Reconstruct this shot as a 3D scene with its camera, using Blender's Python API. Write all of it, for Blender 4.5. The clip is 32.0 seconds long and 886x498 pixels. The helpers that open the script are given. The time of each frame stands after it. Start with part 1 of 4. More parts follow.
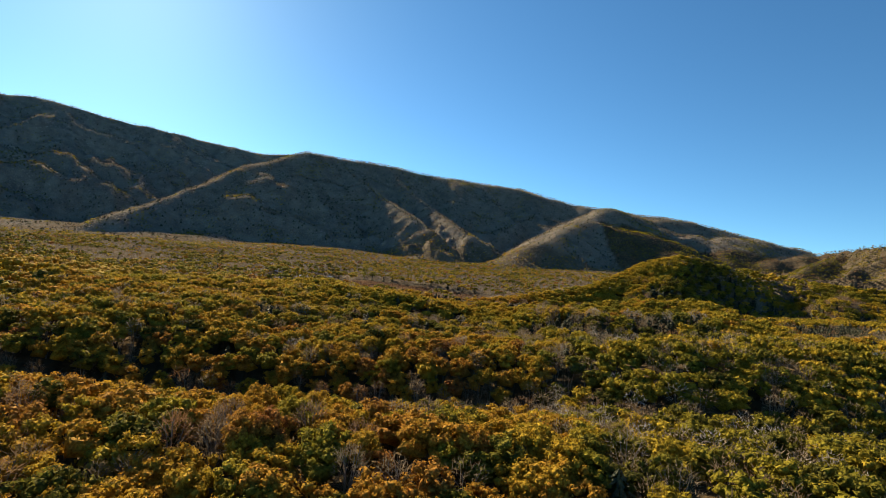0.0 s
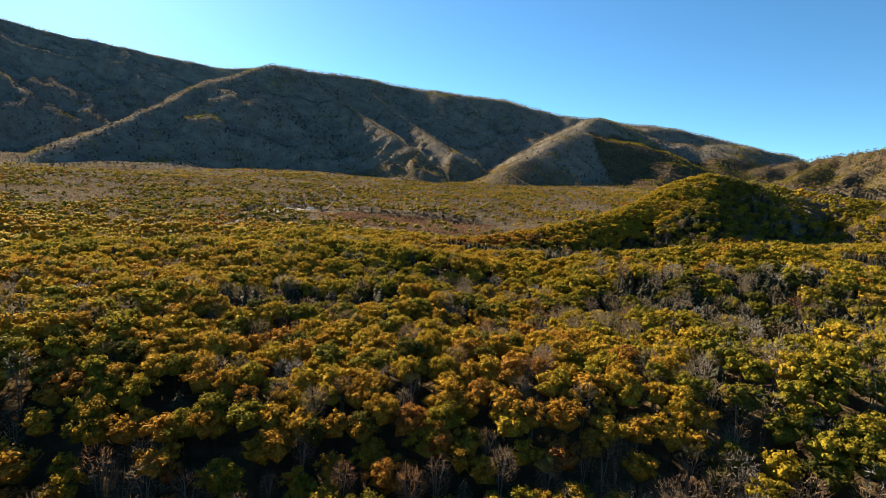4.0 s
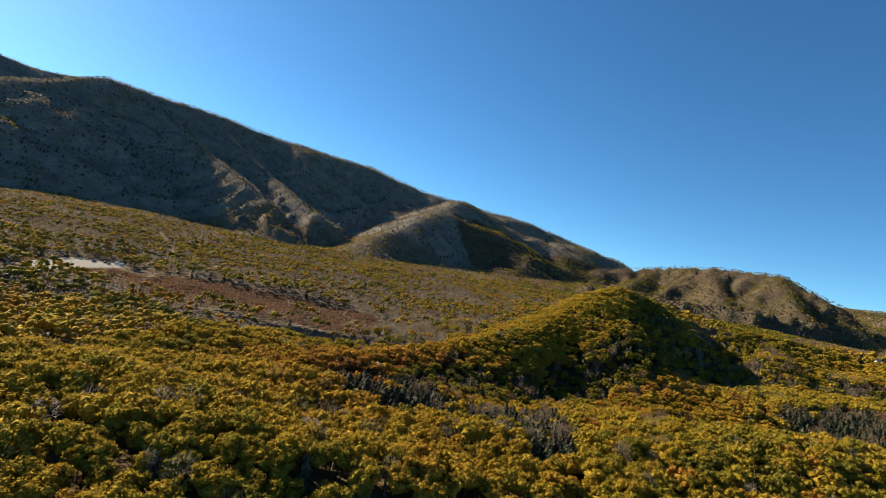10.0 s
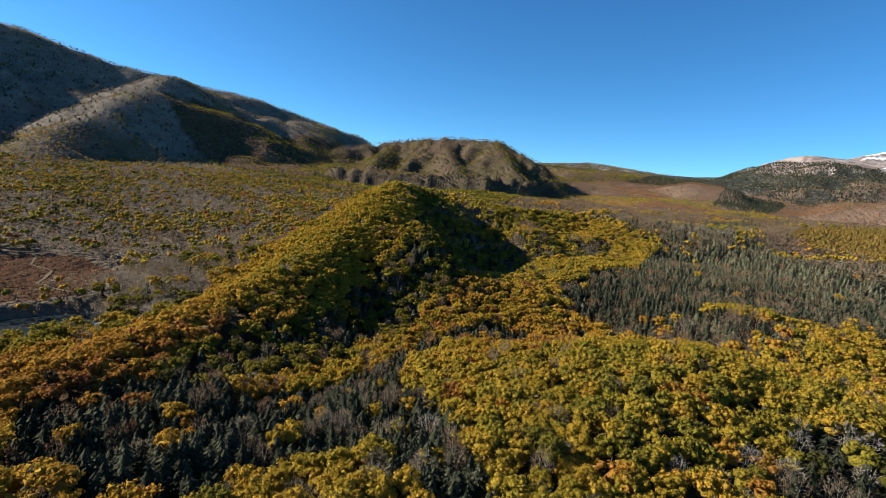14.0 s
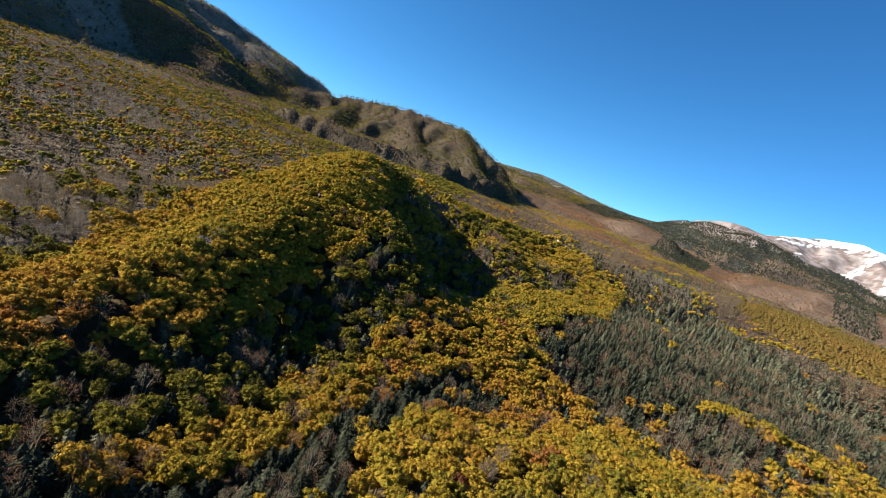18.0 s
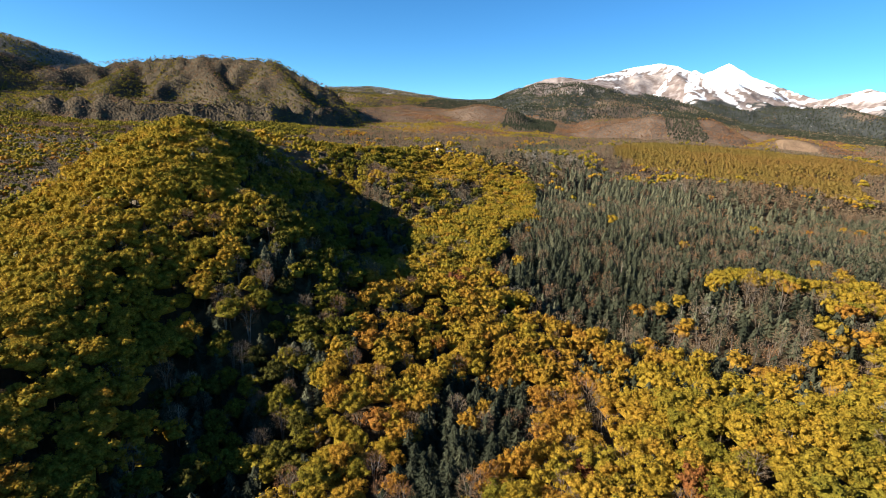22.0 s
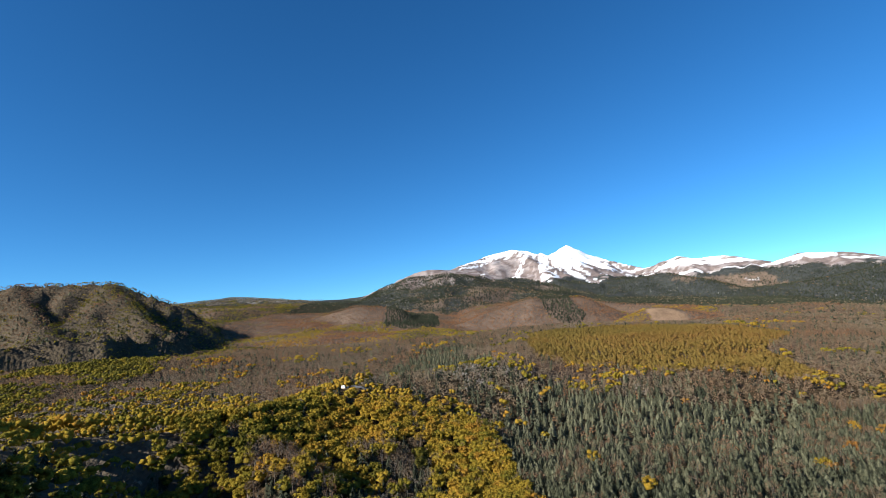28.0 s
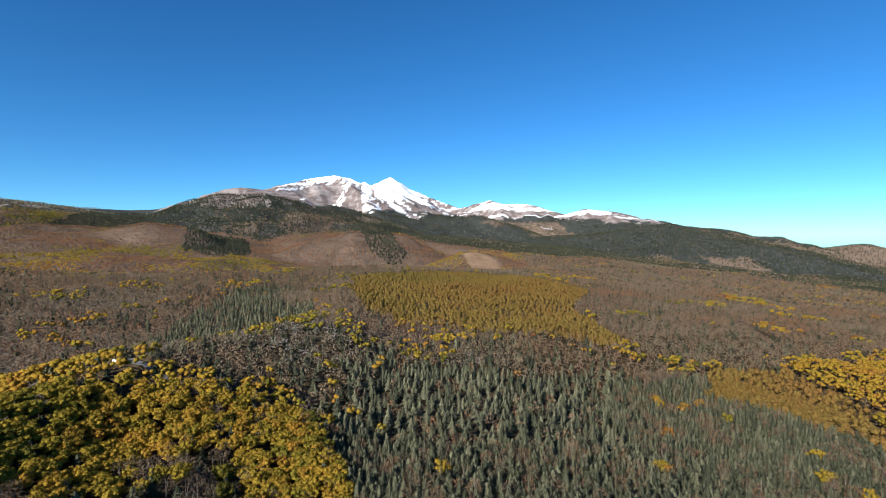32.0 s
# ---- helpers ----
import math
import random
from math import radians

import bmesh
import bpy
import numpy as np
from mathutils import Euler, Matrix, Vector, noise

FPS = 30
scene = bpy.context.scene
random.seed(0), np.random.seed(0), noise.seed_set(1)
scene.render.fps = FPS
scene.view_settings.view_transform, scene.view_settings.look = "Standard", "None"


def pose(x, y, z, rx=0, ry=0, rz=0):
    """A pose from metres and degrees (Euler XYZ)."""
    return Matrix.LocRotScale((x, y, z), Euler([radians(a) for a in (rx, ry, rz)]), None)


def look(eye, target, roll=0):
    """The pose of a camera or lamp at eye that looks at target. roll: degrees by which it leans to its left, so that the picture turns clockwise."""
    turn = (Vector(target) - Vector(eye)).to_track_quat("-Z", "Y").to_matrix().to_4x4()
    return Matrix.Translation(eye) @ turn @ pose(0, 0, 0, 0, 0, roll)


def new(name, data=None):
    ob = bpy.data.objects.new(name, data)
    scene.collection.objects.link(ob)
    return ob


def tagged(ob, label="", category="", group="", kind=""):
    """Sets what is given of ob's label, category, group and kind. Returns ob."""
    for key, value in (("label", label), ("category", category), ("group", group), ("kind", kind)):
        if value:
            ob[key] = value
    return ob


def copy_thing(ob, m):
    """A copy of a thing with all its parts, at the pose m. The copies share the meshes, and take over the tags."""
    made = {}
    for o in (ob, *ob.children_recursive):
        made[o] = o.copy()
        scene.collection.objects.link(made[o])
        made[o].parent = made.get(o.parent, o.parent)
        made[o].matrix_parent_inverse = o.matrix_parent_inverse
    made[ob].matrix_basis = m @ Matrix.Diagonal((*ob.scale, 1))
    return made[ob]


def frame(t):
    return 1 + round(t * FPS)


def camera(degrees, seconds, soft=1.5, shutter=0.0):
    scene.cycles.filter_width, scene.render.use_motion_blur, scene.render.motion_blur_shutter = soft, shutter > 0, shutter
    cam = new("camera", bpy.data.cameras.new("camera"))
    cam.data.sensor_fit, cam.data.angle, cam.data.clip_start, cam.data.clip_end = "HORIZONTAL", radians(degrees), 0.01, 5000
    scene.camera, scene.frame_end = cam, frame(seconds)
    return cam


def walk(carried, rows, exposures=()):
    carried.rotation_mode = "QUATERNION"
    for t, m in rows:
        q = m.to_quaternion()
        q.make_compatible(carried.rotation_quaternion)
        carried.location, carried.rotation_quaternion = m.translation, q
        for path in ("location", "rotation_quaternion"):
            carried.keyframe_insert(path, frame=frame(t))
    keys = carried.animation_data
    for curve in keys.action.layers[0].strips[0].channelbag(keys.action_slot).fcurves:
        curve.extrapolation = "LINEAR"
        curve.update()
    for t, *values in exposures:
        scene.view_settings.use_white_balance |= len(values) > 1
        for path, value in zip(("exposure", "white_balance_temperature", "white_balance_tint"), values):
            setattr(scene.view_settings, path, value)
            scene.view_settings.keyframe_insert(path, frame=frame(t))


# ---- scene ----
cam = camera(82.6, 32.0, soft=0.9)
METRES, EYE, TILT, LEAN, TURN = 550.0, 100.0, 3.6, -6.0, 0.0
ROWS = [
    (0.0, 0.0, 0.0, 0.0, -0.0, 0.0, -0.0),
    (0.5, -0.0062, 0.0133, 0.0024, -1.4, -1.49, 1.88),
    (1.0, -0.0114, 0.0269, 0.0053, -1.03, -2.37, 2.47),
    (1.5, -0.0158, 0.0399, 0.008, -0.09, -3.28, 2.5),
    (2.0, -0.02, 0.0541, 0.0109, 0.59, -4.25, 2.36),
    (2.5, -0.024, 0.0685, 0.0136, 0.87, -6.1, 2.22),
    (4.5, -0.0364, 0.1283, 0.0203, -3.81, -9.88, 1.16),
    (5.0, -0.039, 0.1439, 0.0213, -4.37, -9.56, 0.06),
    (5.5, -0.0414, 0.1597, 0.0222, -4.82, -9.56, -0.71),
    (6.0, -0.0436, 0.1755, 0.023, -5.74, -9.26, -1.45),
    (6.5, -0.0459, 0.1914, 0.0239, -4.93, -10.0, -3.02),
    (7.0, -0.0481, 0.2073, 0.0245, -3.66, -9.67, -4.15),
    (7.5, -0.0505, 0.2235, 0.0253, -3.53, -8.68, -4.28),
    (8.0, -0.0532, 0.2398, 0.0264, -3.5, -7.62, -4.44),
    (8.5, -0.0558, 0.2562, 0.0278, -7.2, -5.6, -5.1),
    (9.0, -0.0586, 0.2729, 0.0298, -11.48, -3.56, -5.34),
    (9.5, -0.061, 0.2893, 0.032, -14.75, -2.31, -6.52),
    (10.0, -0.063, 0.3056, 0.0342, -19.28, -1.49, -6.52),
    (10.5, -0.0644, 0.3214, 0.0364, -26.49, -0.46, -4.07),
    (11.0, -0.0651, 0.3369, 0.0388, -32.15, -0.44, -1.4),
    (11.5, -0.0647, 0.3519, 0.0416, -36.64, -1.48, 1.12),
    (12.0, -0.0629, 0.3663, 0.0445, -40.98, -1.8, 2.67),
    (12.5, -0.0601, 0.3801, 0.0474, -44.95, -3.53, 3.12),
    (13.0, -0.056, 0.3931, 0.0506, -46.9, -6.34, 2.27),
    (13.5, -0.0508, 0.4059, 0.0537, -48.39, -9.36, 0.69),
    (14.0, -0.0447, 0.4183, 0.0562, -48.74, -12.99, -3.13),
    (14.5, -0.038, 0.4305, 0.0581, -46.75, -17.01, -7.09),
    (16.5, -0.0098, 0.4811, 0.057, -46.76, -18.38, -18.12),
    (17.0, -0.0024, 0.4948, 0.0554, -48.83, -16.35, -19.02),
    (17.5, 0.0053, 0.5087, 0.0539, -53.19, -13.83, -18.31),
    (18.0, 0.0134, 0.5224, 0.0524, -53.33, -14.7, -19.07),
    (18.5, 0.0218, 0.5362, 0.0506, -55.1, -16.61, -18.17),
    (19.0, 0.0305, 0.5495, 0.0484, -55.74, -18.0, -17.77),
    (19.5, 0.0398, 0.5624, 0.0459, -69.9, -15.45, -10.71),
    (20.0, 0.05, 0.5746, 0.0437, -79.61, -17.01, -4.92),
    (20.5, 0.061, 0.5855, 0.0416, -79.02, -20.34, -4.9),
    (21.0, 0.073, 0.5954, 0.0392, -77.08, -21.08, -4.34),
    (21.5, 0.0861, 0.6047, 0.0368, -75.34, -20.27, -3.61),
    (22.0, 0.1, 0.6136, 0.0346, -74.15, -19.55, -3.49),
    (22.5, 0.1145, 0.6225, 0.0326, -73.27, -18.62, -3.27),
    (23.0, 0.1295, 0.6312, 0.0311, -72.47, -17.83, -3.33),
    (23.5, 0.145, 0.6399, 0.0297, -71.86, -16.91, -3.68),
    (24.0, 0.1608, 0.6488, 0.0287, -70.98, -14.16, -3.87),
    (24.5, 0.1766, 0.6578, 0.0283, -70.41, -8.4, -3.66),
    (25.0, 0.1921, 0.6671, 0.0288, -70.07, -4.28, -3.67),
    (25.5, 0.2071, 0.6761, 0.0304, -72.79, -0.01, -0.84),
    (26.0, 0.222, 0.6849, 0.0336, -79.62, 3.82, 2.94),
    (26.5, 0.2367, 0.6929, 0.0377, -83.43, 5.64, 3.49),
    (28.5, 0.2909, 0.7118, 0.0584, -91.98, -0.66, 0.96),
    (29.0, 0.3037, 0.7145, 0.0635, -93.98, -5.08, -0.41),
    (29.5, 0.3163, 0.7167, 0.0681, -95.07, -9.36, -2.14),
    (30.0, 0.3294, 0.7188, 0.0719, -98.07, -10.29, -3.61),
    (30.5, 0.3426, 0.7207, 0.0754, -102.11, -10.31, -4.6),
    (31.0, 0.356, 0.7218, 0.0783, -104.73, -10.57, -6.17),
    (31.5, 0.3697, 0.7232, 0.0809, -106.37, -9.45, -6.61),
    (32.0, 0.3842, 0.7231, 0.0836, -109.54, -5.68, -4.93),
]
EXPOSURES = [(0.0, 1.58, 9100, 10), (2.5, 1.66, 9100, 10), (5.0, 1.92, 9000, 10), (7.0, 1.78, 8600, 10), (9.0, 1.64, 8400, 10), (11.0, 1.36, 7800, 10), (13.0, 1.4, 7400, 10), (14.0, 1.38, 6900, 10), (17.0, 1.45, 6700, 10), (20.0, 1.4, 6900, 10), (22.0, 1.5, 7000, 10), (23.5, 1.6, 7000, 10), (26.0, 1.18, 6400, 10), (29.0, 1.1, 6300, 10), (32.0, 1.0, 6200, 10)]
walk(cam, [(t, pose(0, 0, EYE, TILT, LEAN, TURN) @ pose(METRES * x, METRES * y, METRES * z, 90 + pitch, roll, yaw)) for t, x, y, z, yaw, pitch, roll in ROWS], exposures=EXPOSURES)

# ---------- world, sun ----------
SUN_AZIMUTH, SUN_HEIGHT = -35.0, 28.0  # degrees: from the first heading to the right, and above the horizon
world = bpy.data.worlds.new("sky")
scene.world = world
world.use_nodes = True
sky = world.node_tree.nodes.new("ShaderNodeTexSky")
sky.sky_type, sky.sun_disc = "NISHITA", False
sky.sun_elevation, sky.sun_rotation = radians(SUN_HEIGHT), radians(SUN_AZIMUTH)
sky.altitude, sky.air_density, sky.dust_density, sky.ozone_density = 1900, 0.8, 0.5, 3.0
background = world.node_tree.nodes["Background"]
background.inputs["Strength"].default_value = 0.072
air = world.node_tree.nodes.new("ShaderNodeHueSaturation")  # clear mountain air: a deeper blue
air.inputs["Saturation"].default_value = 1.2
tone = world.node_tree.nodes.new("ShaderNodeMix")
tone.data_type, tone.blend_type = "RGBA", "MULTIPLY"
tone.inputs[0].default_value = 1.0
tone.inputs[7].default_value = (0.60, 0.98, 1.07, 1)
world.node_tree.links.new(sky.outputs["Color"], air.inputs["Color"])
world.node_tree.links.new(air.outputs["Color"], tone.inputs[6])
world.node_tree.links.new(tone.outputs[2], background.inputs["Color"])
sun_data = bpy.data.lights.new("sun", "SUN")
sun_data.energy, sun_data.angle, sun_data.color = 5.0, radians(0.55), (1.0, 0.93, 0.82)
sun = new("sun", sun_data)
sa, se = radians(SUN_AZIMUTH), radians(SUN_HEIGHT)
sun.matrix_world = look((0, 0, 900), (-math.sin(sa) * math.cos(se) * 1000, -math.cos(sa) * math.cos(se) * 1000, 900 - math.sin(se) * 1000))

# ---------- materials ----------
def material(name, rough=0.9, spec=0.25):
    m = bpy.data.materials.new(name)
    m.use_nodes = True
    b = m.node_tree.nodes["Principled BSDF"]
    b.inputs["Roughness"].default_value = rough
    b.inputs["Specular IOR Level"].default_value = spec
    return m, m.node_tree, b


def node(tree, kind, **inputs):
    n = tree.nodes.new(kind)
    for key, value in inputs.items():
        n.inputs[key.replace("_", " ")].default_value = value
    return n


def ramp(tree, source, stops):
    r = tree.nodes.new("ShaderNodeValToRGB")
    while len(r.color_ramp.elements) < len(stops):
        r.color_ramp.elements.new(0.5)
    for e, (p, c) in zip(r.color_ramp.elements, stops):
        e.position, e.color = p, (*c, 1)
    tree.links.new(source, r.inputs["Fac"])
    return r.outputs["Color"]


def mixed(tree, fac, a, b, how="MIX"):
    n = tree.nodes.new("ShaderNodeMix")
    n.data_type, n.blend_type = "RGBA", how
    for socket, value in ((n.inputs[0], fac), (n.inputs[6], a), (n.inputs[7], b)):
        if isinstance(value, (int, float)):
            socket.default_value = value
        elif isinstance(value, tuple):
            socket.default_value = (*value, 1)
        else:
            tree.links.new(value, socket)
    return n.outputs[2]


def noise_of(tree, scale, detail=3.0):
    g = tree.nodes.new("ShaderNodeNewGeometry")
    n = node(tree, "ShaderNodeTexNoise", Scale=scale, Detail=detail)
    tree.links.new(g.outputs["Position"], n.inputs["Vector"])
    return n.outputs["Fac"]


def bumped(tree, bsdf, fac, strength, distance):
    b = node(tree, "ShaderNodeBump", Strength=strength, Distance=distance)
    tree.links.new(fac, b.inputs["Height"])
    tree.links.new(b.outputs["Normal"], bsdf.inputs["Normal"])


def foliage(name, stops, through_light=0.38, rough=0.85):
    """Leaves: colour by the tree's own tint, mottled leaf by leaf with shaded gaps painted in, with light coming
    through.
    """
    m, tree, b = material(name, rough, 0.03)
    a = tree.nodes.new("ShaderNodeAttribute")
    a.attribute_name = "tint"
    info = tree.nodes.new("ShaderNodeObjectInfo")
    add = tree.nodes.new("ShaderNodeMath")
    add.operation = "MULTIPLY_ADD"
    tree.links.new(info.outputs["Random"], add.inputs[0])
    add.inputs[1].default_value = 0.12
    tree.links.new(a.outputs["Fac"], add.inputs[2])
    spot = node(tree, "ShaderNodeMath")
    spot.operation = "MULTIPLY_ADD"
    tree.links.new(noise_of(tree, 0.55, 2), spot.inputs[0])
    spot.inputs[1].default_value = 0.30
    tree.links.new(add.outputs[0], spot.inputs[2])
    shift = node(tree, "ShaderNodeMath")
    shift.operation = "SUBTRACT"
    tree.links.new(spot.outputs[0], shift.inputs[0])
    shift.inputs[1].default_value = 0.21
    colour = ramp(tree, shift.outputs[0], stops)
    # leaf mottle; its low end paints the shaded gaps between leaves
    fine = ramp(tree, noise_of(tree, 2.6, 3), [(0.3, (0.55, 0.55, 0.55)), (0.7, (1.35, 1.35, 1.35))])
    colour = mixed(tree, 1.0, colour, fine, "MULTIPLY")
    tree.links.new(colour, b.inputs["Base Color"])
    t = tree.nodes.new("ShaderNodeBsdfTranslucent")
    tree.links.new(colour, t.inputs["Color"])
    mix = tree.nodes.new("ShaderNodeMixShader")
    mix.inputs[0].default_value = through_light
    tree.links.new(b.outputs[0], mix.inputs[1])
    tree.links.new(t.outputs[0], mix.inputs[2])
    tree.links.new(mix.outputs[0], tree.nodes["Material Output"].inputs["Surface"])
    bumped(tree, b, noise_of(tree, 1.9, 5), 1.0, 0.75)
    return m


def plain(name, colour, dark, scale, rough=0.9, bump=0.3, depth=0.02, metal=0.0):
    m, tree, b = material(name, rough, 0.04 if rough > 0.85 else 0.3)
    f = noise_of(tree, scale, 4)
    tree.links.new(ramp(tree, f, [(0.3, dark), (0.7, colour)]), b.inputs["Base Color"])
    b.inputs["Metallic"].default_value = metal
    if bump:
        bumped(tree, b, f, bump, depth)
    return m


# the olive end also tints oaks that are darkened for shade
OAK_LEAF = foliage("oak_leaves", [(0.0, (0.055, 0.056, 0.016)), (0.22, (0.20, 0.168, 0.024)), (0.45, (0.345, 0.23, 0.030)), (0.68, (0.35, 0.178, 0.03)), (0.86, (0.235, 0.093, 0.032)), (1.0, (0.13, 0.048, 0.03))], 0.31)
# the palest twig stop is for mountain birches, lightened in place of haze
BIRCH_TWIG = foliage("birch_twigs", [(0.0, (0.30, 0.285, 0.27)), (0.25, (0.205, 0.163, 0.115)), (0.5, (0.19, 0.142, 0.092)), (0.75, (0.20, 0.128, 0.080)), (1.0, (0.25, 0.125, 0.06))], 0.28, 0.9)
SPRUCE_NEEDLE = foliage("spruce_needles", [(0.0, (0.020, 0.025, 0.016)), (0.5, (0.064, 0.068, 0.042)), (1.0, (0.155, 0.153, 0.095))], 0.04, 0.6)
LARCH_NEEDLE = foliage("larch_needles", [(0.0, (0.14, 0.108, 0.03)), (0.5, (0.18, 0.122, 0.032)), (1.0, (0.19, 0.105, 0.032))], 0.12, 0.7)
BARK_DARK = plain("oak_bark", (0.075, 0.058, 0.036), (0.03, 0.024, 0.016), 4.0)
BARK_PALE = plain("birch_bark", (0.24, 0.21, 0.175), (0.10, 0.085, 0.07), 3.0)


def land_material():
    m, tree, b = material("land_cover", 1.0, 0.0)
    a = tree.nodes.new("ShaderNodeAttribute")
    a.attribute_name = "cover"
    big = ramp(tree, noise_of(tree, 0.03, 5), [(0.3, (0.72, 0.72, 0.72)), (0.7, (1.25, 1.22, 1.18))])
    small = ramp(tree, noise_of(tree, 0.4, 4), [(0.3, (0.7, 0.7, 0.72)), (0.7, (1.25, 1.22, 1.2))])
    c = mixed(tree, 1.0, a.outputs["Color"], big, "MULTIPLY")
    c = mixed(tree, 0.8, c, small, "MULTIPLY")
    # snow keeps its whiteness
    white = tree.nodes.new("ShaderNodeSeparateColor")
    tree.links.new(a.outputs["Color"], white.inputs[0])
    keep = ramp(tree, white.outputs[2], [(0.45, (0, 0, 0)), (0.65, (1, 1, 1))])
    c = mixed(tree, keep, c, a.outputs["Color"])
    tree.links.new(c, b.inputs["Base Color"])
    where = tree.nodes.new("ShaderNodeNewGeometry")
    cells = node(tree, "ShaderNodeTexVoronoi", Scale=0.22)
    tree.links.new(where.outputs["Position"], cells.inputs["Vector"])
    rough = node(tree, "ShaderNodeMath")
    rough.operation = "SUBTRACT"
    tree.links.new(noise_of(tree, 0.35, 4), rough.inputs[0])
    tree.links.new(cells.outputs["Distance"], rough.inputs[1])
    flat = node(tree, "ShaderNodeMath")  # snow lies smooth over the scrub
    flat.operation = "MULTIPLY_ADD"
    tree.links.new(keep, flat.inputs[0])
    flat.inputs[1].default_value, flat.inputs[2].default_value = -0.85, 1.0
    b2 = node(tree, "ShaderNodeBump", Distance=1.7)
    tree.links.new(flat.outputs[0], b2.inputs["Strength"])
    tree.links.new(rough.outputs[0], b2.inputs["Height"])
    tree.links.new(b2.outputs["Normal"], b.inputs["Normal"])
    return m


LAND = land_material()


# ---------- the lie of the land ----------
def hash01(i, j, s):
    n = (i * 374761393 + j * 668265263 + s * 974634777) & 0xFFFFFFFF
    n = ((n ^ (n >> 13)) * 1274126177) & 0xFFFFFFFF
    return ((n ^ (n >> 16)) & 0xFFFFFF) / float(0xFFFFFF)


def grain(x, y, size, s=0):
    """Smooth value noise, -1 to 1, of that size in metres."""
    u, v = np.asarray(x, float) / size, np.asarray(y, float) / size
    i, j = np.floor(u).astype(np.int64), np.floor(v).astype(np.int64)
    f, g = u - i, v - j
    f, g = f * f * f * (f * (6 * f - 15) + 10), g * g * g * (g * (6 * g - 15) + 10)
    a, b = hash01(i, j, s), hash01(i + 1, j, s)
    c, d = hash01(i, j + 1, s), hash01(i + 1, j + 1, s)
    return 2 * ((a * (1 - f) + b * f) * (1 - g) + (c * (1 - f) + d * f) * g) - 1


def fractal(x, y, size, s=0, octaves=4):
    total, amp = 0.0, 1.0
    for k in range(octaves):
        total = total + amp * grain(x + 17.3 * k, y - 9.1 * k, size / 2 ** k, s + k)
        amp *= 0.5
    return total


def along(x, y, a, b):
    """How far along the line a to b each place lies, 0 to 1, and its distance from it."""
    dx, dy = b[0] - a[0], b[1] - a[1]
    s = np.clip(((x - a[0]) * dx + (y - a[1]) * dy) / (dx * dx + dy * dy), 0, 1)
    return s, np.hypot(x - a[0] - s * dx, y - a[1] - s * dy)


# swells, spurs and gullies near the path: from, to, half width, height at either end
SWELLS = [
    ((1340, 950), (1340, 20), 190, -70.0, -62.0),
    ((1480, 480), (1720, 430), 75, -52.0, -35.0),
    ((1400, -70), (1660, -90), 70, -48.0, -30.0),
    ((1330, 900), (1700, 930), 80, -40.0, -25.0),
    ((-160, 128), (180, 112), 26, -8.0, -10.0),
    ((30, 450), (-40, 480), 40, -6.0, -5.0),
    ((-60, 380), (20, 395), 26, -7.0, -5.0),
    ((60, 238), (130, 275), 38, 11.5, 13.3),
    ((130, 275), (245, 250), 45, -0.6, 5.3),
    ((75, 358), (235, 385), 22, -5.3, -2.6),
    ((235, 385), (330, 400), 35, 5.0, 4.4),
    ((60, 382), (130, 392), 20, -5.1, -8.2),
    ((20, 325), (120, 340), 24, -1.9, 0.6),
    ((120, 340), (225, 325), 30, -3.4, -12.5),
    ((-160, 250), (50, 240), 40, 5.8, -1.3),
    ((-80, 130), (40, 130), 28, -13.4, -5.3),
    ((-60, 310), (-20, 370), 40, 7.9, -3.3),
    ((300, 300), (460, 180), 60, 5.9, -15.8),
]
SLOPE = [80.5, 18.1, 32.3, 10.7, -4.2, 2.3, -2.9, -15.1]


# round knolls and hollows: place, half width, height
KNOLLS = [(380, 252, 75, 7.5), (32, 132, 36, 6.5), (200, 420, 36, 7.7), (140, 420, 26, -8.1), (32, 192, 36, -5.9), (116, 228, 50, 5.5), (200, 288, 26, -7.0), (164, 492, 26, -10.4), (512, 348, 50, 7.1), (176, 516, 75, 5.4), (296, 300, 36, -6.3), (-52, 192, 36, -3.5), (44, 264, 36, 4.7), (-4, 132, 36, 4.9), (332, 456, 26, 5.3), (440, 468, 75, -5.5), (392, 444, 26, 5.2), (224, 240, 26, 4.4), (-28, 360, 36, 4.4), (368, 336, 26, 3.4), (116, 360, 26, 3.7), (116, 288, 36, -3.5), (236, 324, 26, 3.5), (56, 132, 26, 5.3), (80, 200, 26, -8.0), (45, 214, 16, -4.0), (-50, 214, 14, -4.0), (262, 448, 28, -13.0), (232, 424, 20, -8.0)]


def swell_shape(x, y, a, b, w):
    s, d = along(x, y, a, b)
    return s, np.exp(-(d / w) ** 2)


def slope_terms(x, y):
    u, v = (x - 200) / 400, (y - 350) / 400
    far = np.hypot(u, v)
    fade = 1 / (1 + 0.15 * far ** 2)
    return [1 + 0 * u, u, v, u * u * fade, u * v * fade, v * v * fade, np.tanh(2 * u), np.tanh(2 * v)]


